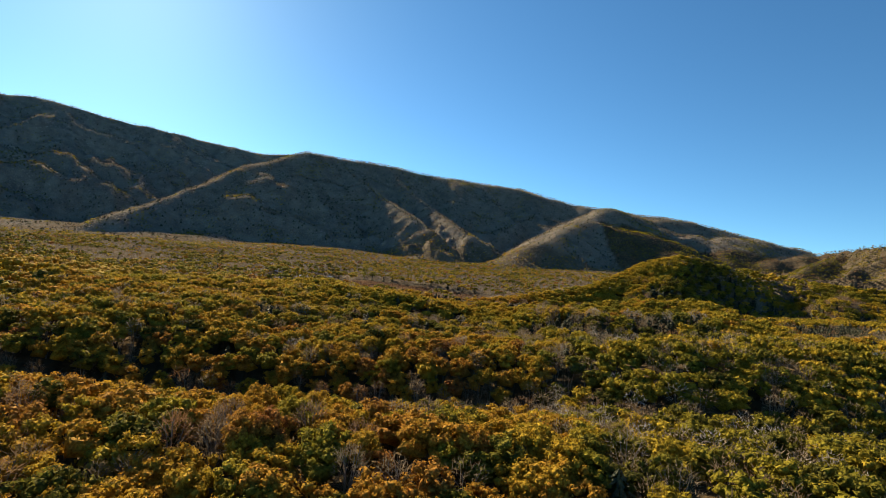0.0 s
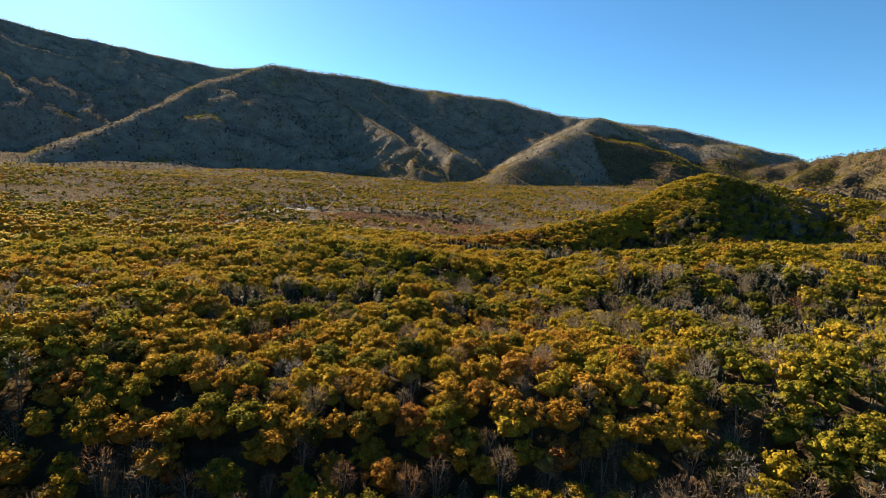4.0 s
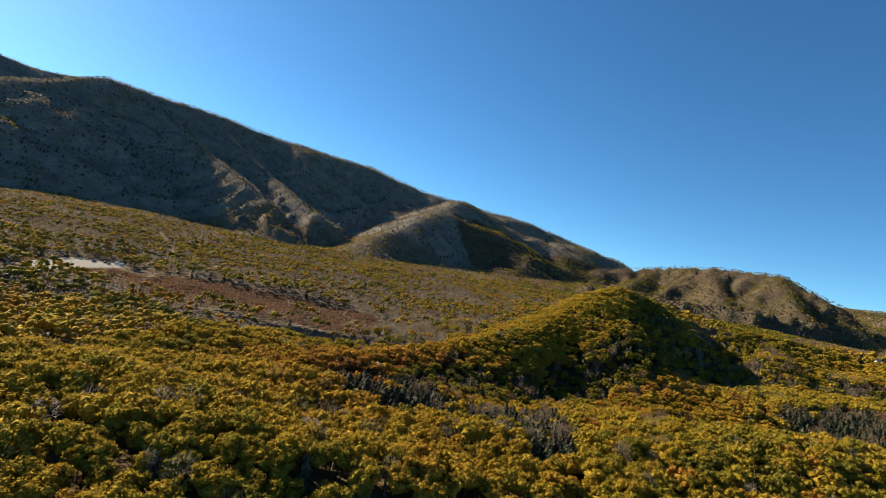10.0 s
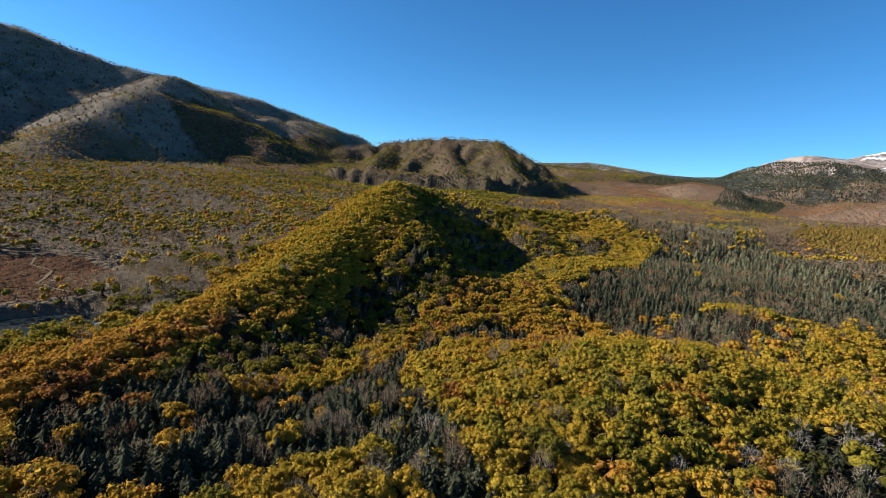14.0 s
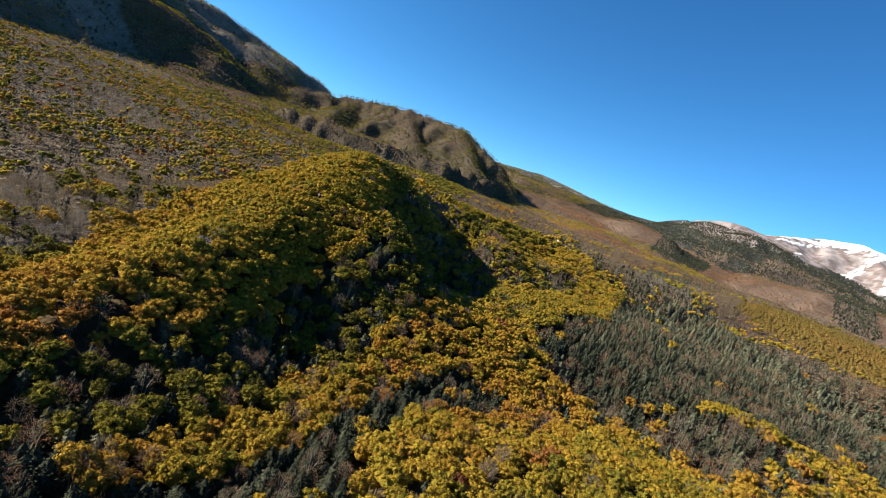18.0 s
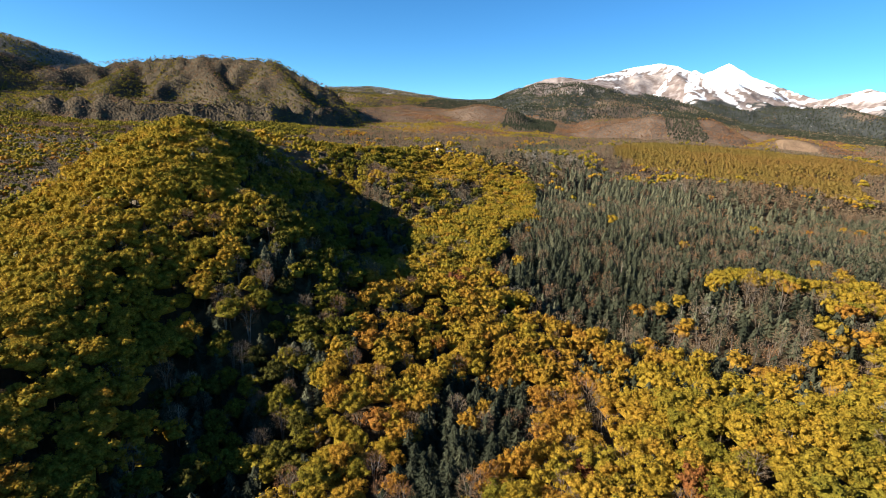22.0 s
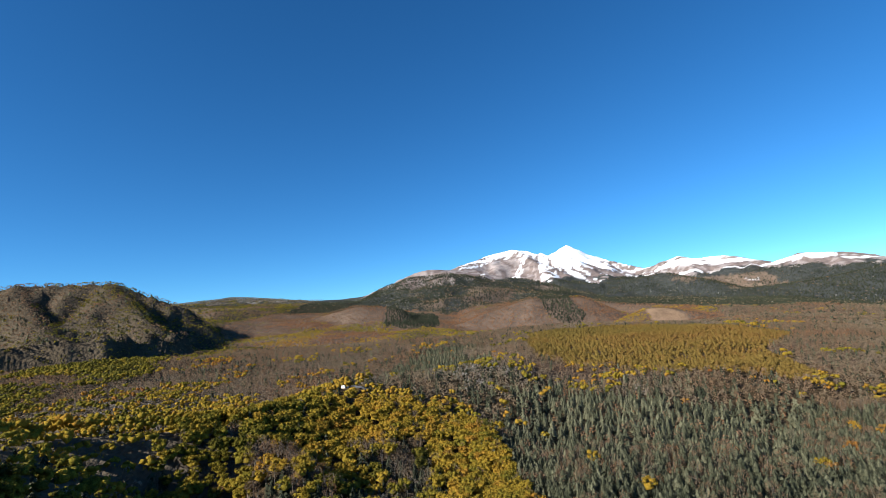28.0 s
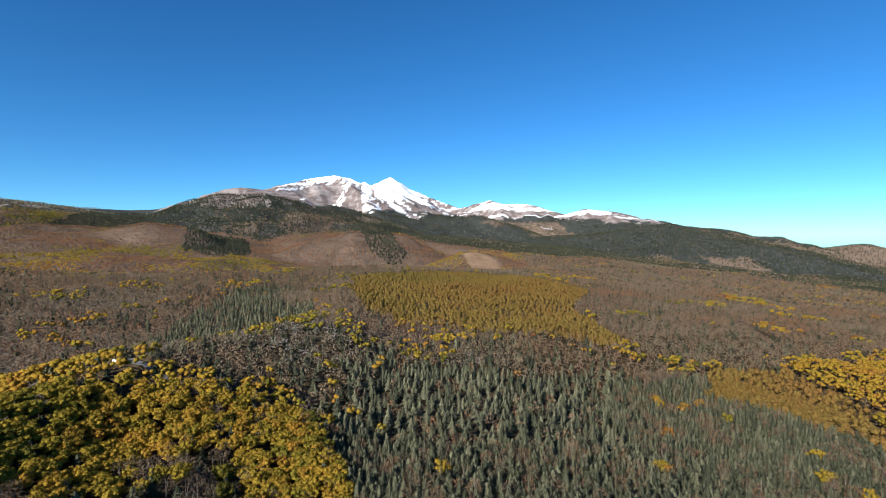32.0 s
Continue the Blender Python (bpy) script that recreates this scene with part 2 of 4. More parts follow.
# ridges of the mountains: crest line, how steeply the sides fall, roundness of the crest, strength of the gullies
RIDGES = [
    ([(1234, 1345, 322), (1100, 1180, 250), (1010, 1090, 205)], 0.72, 12, 25),
    ([(1260, 1154, 314), (1130, 1010, 240), (1075, 950, 205)], 0.72, 12, 25),
    ([(1181, 1541, 308), (1000, 1380, 240), (900, 1290, 200)], 0.72, 12, 25),
    ([(-10, 398, 72), (60, 425, 83), (137, 452, 102), (185, 478, 125), (249, 508, 139), (342, 561, 138), (400, 500, 129), (500, 455, 132)], 0.72, 14, 6),
    ([(400, 500, 126), (350, 450, 107), (328, 415, 94)], 0.75, 9, 3),
    ([(480, 458, 127), (430, 430, 112), (425, 385, 104), (388, 362, 95)], 0.7, 9, 3),
    ([(500, 455, 131), (560, 400, 124), (660, 325, 124), (820, 300, 134)], 0.35, 30, 3),
    ([(235, 500, 136), (196, 446, 108)], 0.75, 8, 0),
    ([(-170, 218, 78), (-60, 200, 75), (0, 176, 72), (62, 186, 79), (110, 170, 81), (210, 150, 86)], 0.62, 12, 3),
    ([(-150, 85, 74), (-64, 76, 69), (0, 75, 68), (60, 70, 66), (150, 50, 66)], 0.58, 12, 3),
    ([(-1979, 2120, 700), (-1881, 2207, 723), (-1696, 2352, 703), (-1411, 2534, 697), (-1075, 2693, 677), (-770, 2950, 753), (-266, 3086, 721)], 0.55, 60, 60),
    ([(-567, 1917, 532), (-323, 2124, 564), (-59, 2175, 543), (285, 2152, 526), (528, 2069, 464), (754, 2046, 452), (951, 2011, 438), (1252, 1947, 374), (1403, 2009, 372)], 0.6, 25, 40),
    ([(-567, 1917, 535), (-694, 1767, 434), (-789, 1502, 295), (-815, 1252, 181)], 0.62, 20, 40),
    ([(-553, 1900, 527), (-628, 1621, 300), (-635, 1334, 133)], 0.62, 10, 25),
    ([(-495, 1968, 531), (-236, 1732, 365), (-29, 1426, 232)], 0.62, 34, 45),
    ([(-300, 2117, 562), (-57, 1745, 336), (78, 1472, 236)], 0.62, 34, 45),
    ([(718, 1952, 424), (553, 1800, 417), (371, 1594, 307), (180, 1349, 190)], 0.6, 45, 40),
    ([(1224, 1906, 371), (981, 1824, 361), (756, 1661, 246)], 0.6, 20, 20),
    ([(1028, 1604, 275), (1181, 1541, 315), (1234, 1345, 330), (1260, 1154, 320), (1255, 980, 250)], 0.55, 30, 45),
    ([(591, 1296, 149), (694, 1167, 190), (779, 1027, 188), (880, 911, 196), (993, 833, 189)], 1.4, 8, 45),
    ([(1943, 1389, 312), (2134, 1241, 332), (2511, 1114, 323), (2581, 883, 316), (2528, 650, 326)], 0.17, 60, 10),
    ([(2616, 819, 323), (2545, 589, 376), (2502, 477, 414), (2653, 371, 418), (2750, 257, 380)], 0.3, 40, 20),
    ([(3053, 367, 464), (3445, 154, 565), (3624, -59, 618), (3611, -154, 601), (3584, -196, 546), (3394, -236, 431)], 0.36, 14, 30),
    ([(4002, -244, 576), (4013, -297, 604), (4025, -341, 631), (4053, -406, 605), (4093, -548, 680), (4082, -596, 643), (4033, -703, 583), (3897, -871, 488), (3737, -1017, 413)], 0.5, 3, 30),
    ([(3572, -71, 610), (3159, -128, 469), (2800, -147, 337)], 0.4, 20, 20),
    ([(3737, -1018, 417), (3706, -1219, 480), (3615, -1296, 447), (3534, -1453, 444), (3351, -1571, 375), (3192, -1542, 342), (3190, -1725, 387), (3073, -1883, 363), (2900, -1938, 311)], 0.3, 15, 30),
    ([(2792, -1930, 290), (2647, -1940, 270), (2649, -2083, 245), (2671, -2338, 237), (2561, -2326, 193), (2379, -2474, 183), (2168, -2502, 112), (2035, -2705, 143), (1958, -2749, 118)], 0.25, 40, 20),
    ([(2821, -748, 320), (2422, -881, 194), (2352, -1178, 203), (2404, -1595, 252)], 0.22, 60, 15),
    ([(1572, 876, 173), (1584, 768, 211), (1579, 655, 232), (1591, 578, 219)], 0.6, 45, 14),
    ([(1402, 433, 140), (1500, 298, 179), (1536, 168, 210), (1562, 44, 203)], 0.58, 40, 14),
    ([(1310, 68, 118), (1330, -34, 142), (1357, -101, 157), (1323, -177, 123)], 0.45, 45, 14),
]


# levelled ground: place, half sizes, turn in degrees, height
PADS = [(-163, 622, 98, 24, 87, 88.0), (491, 458, 16, 9, -20, 131.0), (4, 494, 42, 17, 8, 72.6)]


def smooth_max(a, b, k):
    return 0.5 * (a + b + np.sqrt((a - b) ** 2 + k * k))


def height(x, y, fine=True):
    x, y = np.asarray(x, float), np.asarray(y, float)
    h = 0
    for c, term in zip(SLOPE, slope_terms(x, y)):
        h = h + c * term
    for a, b, w, h0, h1 in SWELLS:
        s, g = swell_shape(x, y, a, b, w)
        h = h + g * (h0 * (1 - s) + h1 * s)
    far = np.clip((np.hypot(x - 100, y - 300) - 500) / 800, 0, 1)
    if fine:
        h = h + 2.8 * fractal(x, y, 75, 3, 3) * (1 - far) + 9 * far * fractal(x, y, 260, 8, 4)
        # low waves across the first wood
        waves = np.clip((y - 85) / 60, 0, 1) * np.clip((400 - y) / 60, 0, 1) * np.clip((170 - x) / 60, 0, 1)
        h = h + 6.2 * waves * fractal(0.4 * x + 0.25 * y, y - 0.1 * x, 40, 13, 2)
    if fine:
        sway = {True: 0.22 * fractal(x, y, 420, 21, 3), False: 0.12 * fractal(x, y, 70, 23, 2)}
        groove = {True: np.abs(fractal(x + 0.3 * y, y, 170, 31, 3)), False: np.abs(fractal(x + 0.3 * y, y, 45, 31, 3))}
    warp = {True: (x + 15 * fractal(x, y, 190, 131, 3), y + 15 * fractal(x, y, 190, 137, 3)), False: (x, y)}
    for crest, fall, rounded, gully in RIDGES:
        best, big = np.full(x.shape, -1e9), gully > 8
        for a, b in zip(crest, crest[1:]):
            s, d = along(*warp[big], a, b)
            reach = np.sqrt(d * d + rounded * rounded) - rounded
            if fine:
                reach = reach + np.minimum(reach, 250) * sway[big] + gully / fall * np.clip(d / (140 if big else 30), 0, 1) * groove[big]
                if gully == 45:  # the knolls are cut by steep runnels side by side
                    run = (s * math.hypot(b[0] - a[0], b[1] - a[1]) + 0.7 * a[0] + 25 * fractal(x, y, 90, 37, 2)) / 52
                    reach = reach + 46 * np.clip(d / 45, 0, 1) * np.abs(np.sin(run * math.pi)) ** 0.7
            best = np.maximum(best, a[2] * (1 - s) + b[2] * s - fall * reach)
        h = smooth_max(h, best, 6 if big else 4)
    for px, py, w, rise in KNOLLS:
        h = h + rise * np.exp(-((x - px) ** 2 + (y - py) ** 2) / w ** 2)
    for px, py, a, b, turn, level in PADS:
        c, s = np.cos(np.radians(turn)), np.sin(np.radians(turn))
        d = np.hypot(((x - px) * c + (y - py) * s) / a, ((y - py) * c - (x - px) * s) / b)
        k = np.clip((1.45 - d) / 0.45, 0, 1)
        k = k * k * (3 - 2 * k)
        h = h * (1 - k) + level * k
    return h


def capsule(x, y, a, b, w):
    return along(x, y, a, b)[1] < w


def inside(x, y, corners):
    """Which places lie in the polygon."""
    hit = np.zeros(np.shape(x), bool)
    for (ax, ay), (bx, by) in zip(corners, corners[1:] + corners[:1]):
        if ay != by:
            hit ^= ((ay > y) != (by > y)) & (x < (bx - ax) * (y - ay) / (by - ay) + ax)
    return hit


# woods, fields and clearings in the plan
POND = (4, 494)
CAR_PARK = [(-162, 526), (-182, 580), (-186, 672), (-164, 692), (-143, 668), (-144, 628)]
LARCH_FIELD = [(665, 305), (640, 240), (548, 118), (575, 90), (700, 60), (840, -60), (960, -20), (985, 110), (930, 270), (780, 300)]
LARCH_STRIP = [(455, 127), (493, 71), (470, 24), (422, 38), (394, 44), (362, 100), (390, 113), (424, 112)]
SPRUCE_WOOD = [(226, 357), (275, 362), (330, 372), (399, 394), (475, 361), (556, 305), (520, 270), (500, 184), (480, 90), (400, 60), (300, 120), (288, 170), (282, 215), (272, 245), (246, 262), (240, 301), (232, 318)]
STRIP = [(47, 364), (72, 377), (107, 388), (160, 388), (222, 390), (262, 383), (316, 430), (323, 408), (295, 384), (240, 362), (221, 357), (200, 345), (180, 352), (176, 369), (150, 373), (113, 367), (82, 361), (54, 360)]
RAVINE = [(-14, 362), (-2, 392), (16, 396), (33, 392), (46, 368), (56, 360), (82, 361), (113, 367), (150, 372), (174, 369), (181, 346), (150, 346), (125, 352), (105, 353), (82, 341), (74, 326), (72, 308), (58, 292), (44, 270), (36, 276), (42, 306), (8, 316), (-4, 326)]
MOUND = [(81, 341), (106, 354), (122, 354), (147, 340), (158, 325), (166, 317), (177, 274), (196, 254), (216, 218), (238, 195), (150, 195), (60, 220), (52, 270), (72, 308)]
SUNNY_HILL = [(252, 234), (250, 204), (216, 218), (195, 256), (236, 256)]
SHADY_DELL = [(34, 218), (47, 229), (72, 234), (112, 234), (124, 172), (69, 174), (46, 193)]
PATCHWORK = [(200, 345), (232, 320), (240, 301), (246, 262), (232, 242), (195, 258), (177, 274), (166, 317)]
GOLD_SPUR = [(455, 421), (484, 389), (426, 369), (380, 364), (346, 360), (305, 379), (310, 418), (371, 387), (403, 407)]
SPRUCE_TOP = [(600, 390), (640, 350), (850, 360), (900, 460), (700, 480)]
BARE_PATCH = [(1400, -95), (1350, -60), (1255, -45), (1180, -40), (1190, -95), (1270, -125), (1330, -130)]
RED_MEADOW = [(-120, 590), (-60, 548), (-30, 530), (40, 520), (75, 560), (60, 610), (0, 640), (-80, 640), (-112, 632)]
FRONT_MEADOW = [(-235, 575), (-190, 560), (-100, 545), (-60, 548), (-120, 590), (-118, 634), (-206, 610)]


def ground_material_zone(x, y, z, steep):
    """The ground's own colour at each place."""
    n1, n2, n3 = fractal(x, y, 130, 41, 4), fractal(x, y, 34, 47, 3), fractal(x, y, 420, 53, 4)
    c = np.empty((len(x), 3))
    c[:] = (0.075, 0.056, 0.034)  # leaf litter under the trees
    c[(x > 600) & (y < 780)] = (0.13, 0.097, 0.070)
    plain_floor = (y > 440 + 0.1 * x) & (z < 230) & (x < 900)
    c[plain_floor] = (0.115, 0.098, 0.076)
    meadow = inside(x, y, RED_MEADOW) | inside(x, y, FRONT_MEADOW)
    c[meadow] = (0.066, 0.040, 0.028)
    away = np.hypot(x - 100, y - 300)
    wood = (away > 1150) & (y > 500)
    # mountain litter, its colour lightened to stand in for haze
    c[wood] = (0.150, 0.140, 0.124)
    flank = (x > 1550) | ((away > 1500) & (y < 700))
    c[flank] = (0.050, 0.056, 0.054)
    c[(x > 500) & (y > 760) & (away < 2000) & (y < 1700)] = (0.070, 0.058, 0.042)
    domes = (np.hypot(x - 1480, y - 640) < 330) | (np.hypot(x - 1480, y - 120) < 380)
    c[domes] = (0.13, 0.097, 0.075)
    c[flank & ~domes & (n3 + 0.4 * n1 > 0.45) & (z < 290)] = (0.17, 0.13, 0.10)
    # bare scree above the last trees
    high = flank & (z + 30 * n1 + 14 * n2 > 338 - 28 * np.clip(y / 400, 0, 1) - 0.05 * np.clip(-y - 900, 0, 1600)) & (y < 800)
    c[high] = (0.19, 0.155, 0.145)
    c[high & (n2 > 0.15)] = (0.30, 0.265, 0.255)
    # snow lies above its line in tongues that run down between ribs of rock
    turn = np.arctan2(y + 250, x - 3800)
    ribs = fractal(turn * 1500, np.hypot(x - 3800, y + 250) * 0.10, 70, 61, 3)
    line = np.where(y > -250, 530, 425) - 0.055 * np.clip(-y - 1000, 0, 1500)
    depth = z - line + 25 * n3 + 18 * n1 - 85 * ribs
    snow = flank & (depth > 0) & (y < 330)
    snow |= flank & high & (ribs < -0.55) & (y < 520) & (n2 > -0.2)
    snow &= ~((ribs > 0.55) & (z < line + 110) & (n2 > 0.0))
    c[snow] = (0.84, 0.86, 0.90)
    dust = flank & ~snow & (depth > -45) & (n2 > 0.2) & (y < 420)
    c[dust] = (0.42, 0.40, 0.40)
    frost = (np.hypot(x - 2250, y - 1300) < 350) & (n2 + n1 > 0.35)
    c[frost] = (0.36, 0.34, 0.33)
    c[inside(x, y, BARE_PATCH)] = (0.21, 0.145, 0.095)
    return c


def build_ground():
    a_in = np.radians(np.concatenate([np.arange(-58, 74, 0.36), np.arange(74, 126, 0.2), np.arange(126, 166, 0.36)]))
    a_out = np.radians(np.arange(166, 302, 4.0))
    ang = np.concatenate([a_in, a_out])
    rad = np.concatenate([np.linspace(2, 60, 12), 60 * (2400 / 60) ** (np.linspace(0, 1, 240) ** 0.92)[1:], np.arange(2424, 4400, 24), np.arange(4400, 4860, 60)])
    A, Rr = np.meshgrid(ang, rad)
    x, y = 110 + Rr * np.sin(A), 300 + Rr * np.cos(A)
    z = height(x.ravel(), y.ravel())
    x, y = x.ravel(), y.ravel()
    na, nr = len(ang), len(rad)
    i = np.arange(nr - 1)[:, None] * na
    j = np.arange(na)[None, :]
    k = (j + 1) % na
    quads = np.stack([i + j, i + na + j, i + na + k, i + k], -1).reshape(-1, 4)
    verts = np.column_stack([x, y, z])
    mesh = bpy.data.meshes.new("ground")
    mesh.from_pydata(verts.tolist(), [], quads.tolist())
    h2 = height(x + 6, y)
    h3 = height(x, y + 6)
    steep = np.hypot(h2 - z, h3 - z) / 6
    c = ground_material_zone(x, y, z, steep)
    layer = mesh.color_attributes.new("cover", "FLOAT_COLOR", "POINT")
    layer.data.foreach_set("color", np.column_stack([c, np.ones(len(c))]).astype(np.float32).ravel())
    mesh.polygons.foreach_set("use_smooth", np.ones(len(quads), bool))
    mesh.materials.append(LAND)
    return tagged(new("ground", mesh), "forested valley floor rising to bare and snowy mountain slopes", "ground", kind="structure")


ground = build_ground()


# ---------- trees ----------
class Shape:
    """Triangles in two materials: 0 leaves, 1 wood."""

    def __init__(self):
        self.v, self.f, self.m, self.n = [], [], [], 0

    def add(self, v, f, m=0):
        v, f = np.asarray(v, float), np.asarray(f, int)
        self.v.append(v)
        self.f.append(f + self.n)
        self.m.append(np.full(len(f), m))
        self.n += len(v)

    def done(self):
        return np.concatenate(self.v), np.concatenate(self.f), np.concatenate(self.m)


OCT_V = np.array([(1, 0, 0), (-1, 0, 0), (0, 1, 0), (0, -1, 0), (0, 0, 1), (0, 0, -1)], float)
OCT_F = np.array([(0, 2, 4), (2, 1, 4), (1, 3, 4), (3, 0, 4), (2, 0, 5), (1, 2, 5), (3, 1, 5), (0, 3, 5)])


def tufts(s, rng, centres, radii, squash=0.75, rough=0.35, stuff=0):
    """Small uneven leaf masses, eight faces each, all turned differently."""
    n = len(centres)
    q, _ = np.linalg.qr(rng.normal(size=(n, 3, 3)))
    v = np.einsum("ij,njk->nik", OCT_V, q) * (1 + rng.uniform(-rough, rough, (n, 6, 1)))
    v = centres[:, None, :] + v * radii[:, None, None] * np.array([1, 1, squash])
    s.add(v.reshape(-1, 3), (OCT_F[None] + 6 * np.arange(n)[:, None, None]).reshape(-1, 3), stuff)


def dome(rng, n, radius, low, top, fill=0.55):
    """Places in the outer shell of a broad crown, thicker above than below."""
    k = np.arange(n) + 0.5
    q = np.sqrt(k / n)
    t = k * 2.39996 + rng.uniform(-0.5, 0.5, n)
    lobes = 1 + 0.22 * np.sin(3 * t + rng.uniform(0, 6)) + rng.uniform(-0.1, 0.1, n)
    z = low + (top - low) * np.sqrt(np.clip(1 - 0.92 * q ** 2.4, 0, 1)) - rng.uniform(0, 1, n) ** 2 * (top - low) * fill
    bumps = 0.55 * np.sin(2.1 * q * radius * np.cos(t) + rng.uniform(0, 6)) * np.sin(2.1 * q * radius * np.sin(t) + rng.uniform(0, 6))
    return np.stack([radius * q * lobes * np.cos(t), radius * q * lobes * np.sin(t), z + bumps], 1)


def limb(s, a, b, r0, r1, sides=5):
    a, b = np.array(a, float), np.array(b, float)
    w = (b - a) / np.linalg.norm(b - a)
    u = np.cross(w, (0.31, 0.95, 0.05))
    u /= np.linalg.norm(u)
    v = np.cross(w, u)
    t = np.arange(sides) * 2 * math.pi / sides
    ring = np.cos(t)[:, None] * u + np.sin(t)[:, None] * v
    verts = np.concatenate([a + r0 * ring, b + r1 * ring])
    i = np.arange(sides)
    j = (i + 1) % sides
    s.add(verts, np.concatenate([np.stack([i, j, j + sides], 1), np.stack([i, j + sides, i + sides], 1)]), 1)


def leaves(s, rng, centre, r, count, size, up=0.55):
    """Leaf sprays on the skin of a lobe of the crown: single ragged three-cornered pieces."""
    d = rng.normal(size=(count, 3))
    d[:, 2] += up
    d /= np.linalg.norm(d, axis=1)[:, None]
    p = centre + d * r * rng.uniform(0.8, 1.12, (count, 1)) * np.array([1, 1, 0.8])
    nrm = d * 0.9 + rng.normal(scale=0.38, size=(count, 3))
    a = np.cross(nrm, rng.normal(size=(count, 3)))
    a /= np.linalg.norm(a, axis=1)[:, None] + 1e-9
    b = np.cross(nrm, a)
    b /= np.linalg.norm(b, axis=1)[:, None] + 1e-9
    w = size * rng.uniform(0.65, 1.3, (count, 1))
    v = np.stack([p + a * w, p + (-0.5 * a + 0.87 * b) * w * rng.uniform(0.6, 1.2, (count, 1)), p + (-0.5 * a - 0.87 * b) * w * rng.uniform(0.6, 1.2, (count, 1))], 1).reshape(-1, 3)
    s.add(v, 3 * np.arange(count)[:, None] + np.arange(3))


def oak(rng, detail):
    """A broad oak about 10 m high; detail 0 is the finest. Sprays of leaf round the lobes of a closed crown."""
    s = Shape()
    if detail == 4:
        leaves(s, rng, np.array([0, 0, 3.2]), rng.uniform(2.6, 3.4), 12, 1.2, 0.7)
        return s.done()
    wide = rng.uniform(2.5, 3.7)
    if detail == 3:
        tufts(s, rng, dome(rng, 3, wide * 0.75, 5.2, 7.6, 0.2), wide * rng.uniform(0.45, 0.68, 3), 0.8, 0.3)
        leaves(s, rng, np.array([0, 0, 6.0]), wide * 1.0, 14, 0.55, 0.7)
        return s.done()
    count, twigs, size = ((26, 70, 0.15), (17, 26, 0.22), (11, 17, 0.31))[detail]
    lean = rng.uniform(-0.5, 0.5, 2)
    if detail < 2:
        limb(s, (0, 0, -0.8), (lean[0], lean[1], 6.4), 0.24, 0.12, 6 - 3 * detail)
    places = dome(rng, count, wide * 0.86, 5.6, 8.2, 0.15)
    radii = wide * (0.24, 0.27, 0.335)[detail] * rng.uniform(0.75, 1.25, count)
    tufts(s, rng, places, radii * 0.8, 0.85, 0.2)
    tufts(s, rng, np.array([(0, 0, 5.7)]), np.array([wide * 0.86]), 0.62, 0.12)
    for c, r in zip(places, radii):
        leaves(s, rng, c, r, twigs, size, 0.7)
        if detail == 0:
            limb(s, (lean[0], lean[1], rng.uniform(3.6, 5.0)), c, 0.08, 0.03, 3)
    return s.done()


def birch(rng, detail):
    """A birch that has shed most of its leaves, about 10 m high: pale stems, rising limbs, a dense haze of fine twigs."""
    s = Shape()
    if detail == 4:
        leaves(s, rng, np.array([0, 0, 3.0]), rng.uniform(2.4, 3.2), 9, 1.2, 0.7)
        return s.done()
    if detail == 3:
        leaves(s, rng, np.array((0.2, 0, 3.6)), 2.5, 11, 0.74, 0.5)
        leaves(s, rng, np.array((-0.2, 0.2, 5.6)), 2.0, 11, 0.62, 0.7)
        return s.done()
    count, length, width, sides = ((460, 0.9, 0.04, 5), (280, 0.9, 0.05, 3), (150, 0.9, 0.085, 3))[detail]
    wide = rng.uniform(2.0, 2.9)
    for k in range((4, 3, 2)[detail]):  # several stems rise from one stool
        t = k * 2.1 + rng.uniform(-0.5, 0.5)
        reach = rng.uniform(0.3, 0.75) * wide
        mid = np.array((0.35 * reach * math.cos(t), 0.35 * reach * math.sin(t), rng.uniform(4.0, 5.2)))
        top = np.array((reach * math.cos(t), reach * math.sin(t), rng.uniform(8.0, 9.4)))
        limb(s, (0.1 * math.cos(t), 0.1 * math.sin(t), -0.8), mid, 0.13, 0.09, sides)
        limb(s, mid, top, 0.09, 0.02, sides)
        for q in range((4, 2, 0)[detail]):
            a = mid + (top - mid) * rng.uniform(0.0, 0.6)
            u = t + rng.uniform(-1.4, 1.4)
            limb(s, a, a + np.array((1.5 * math.cos(u), 1.5 * math.sin(u), rng.uniform(1.2, 2.2))), 0.04, 0.015, 3)
    d = rng.normal(size=(count, 3))
    d /= np.linalg.norm(d, axis=1)[:, None]
    base = d * rng.uniform(0.45, 1.0, (count, 1)) ** 0.6 * (wide, wide, 2.7) + (0, 0, 6.4)
    out = d * (0.8, 0.8, 0.4) + rng.normal(scale=0.55, size=(count, 3)) + (0, 0, 0.5)
    out /= np.linalg.norm(out, axis=1)[:, None]
    side = np.cross(out, rng.normal(size=(count, 3)))
    side /= np.linalg.norm(side, axis=1)[:, None]
    l = length * rng.uniform(0.6, 1.2, (count, 1))
    v = np.stack([base - side * width, base + side * width, base + out * l], 1).reshape(-1, 3)
    s.add(v, 3 * np.arange(count)[:, None] + np.arange(3))
    return s.done()


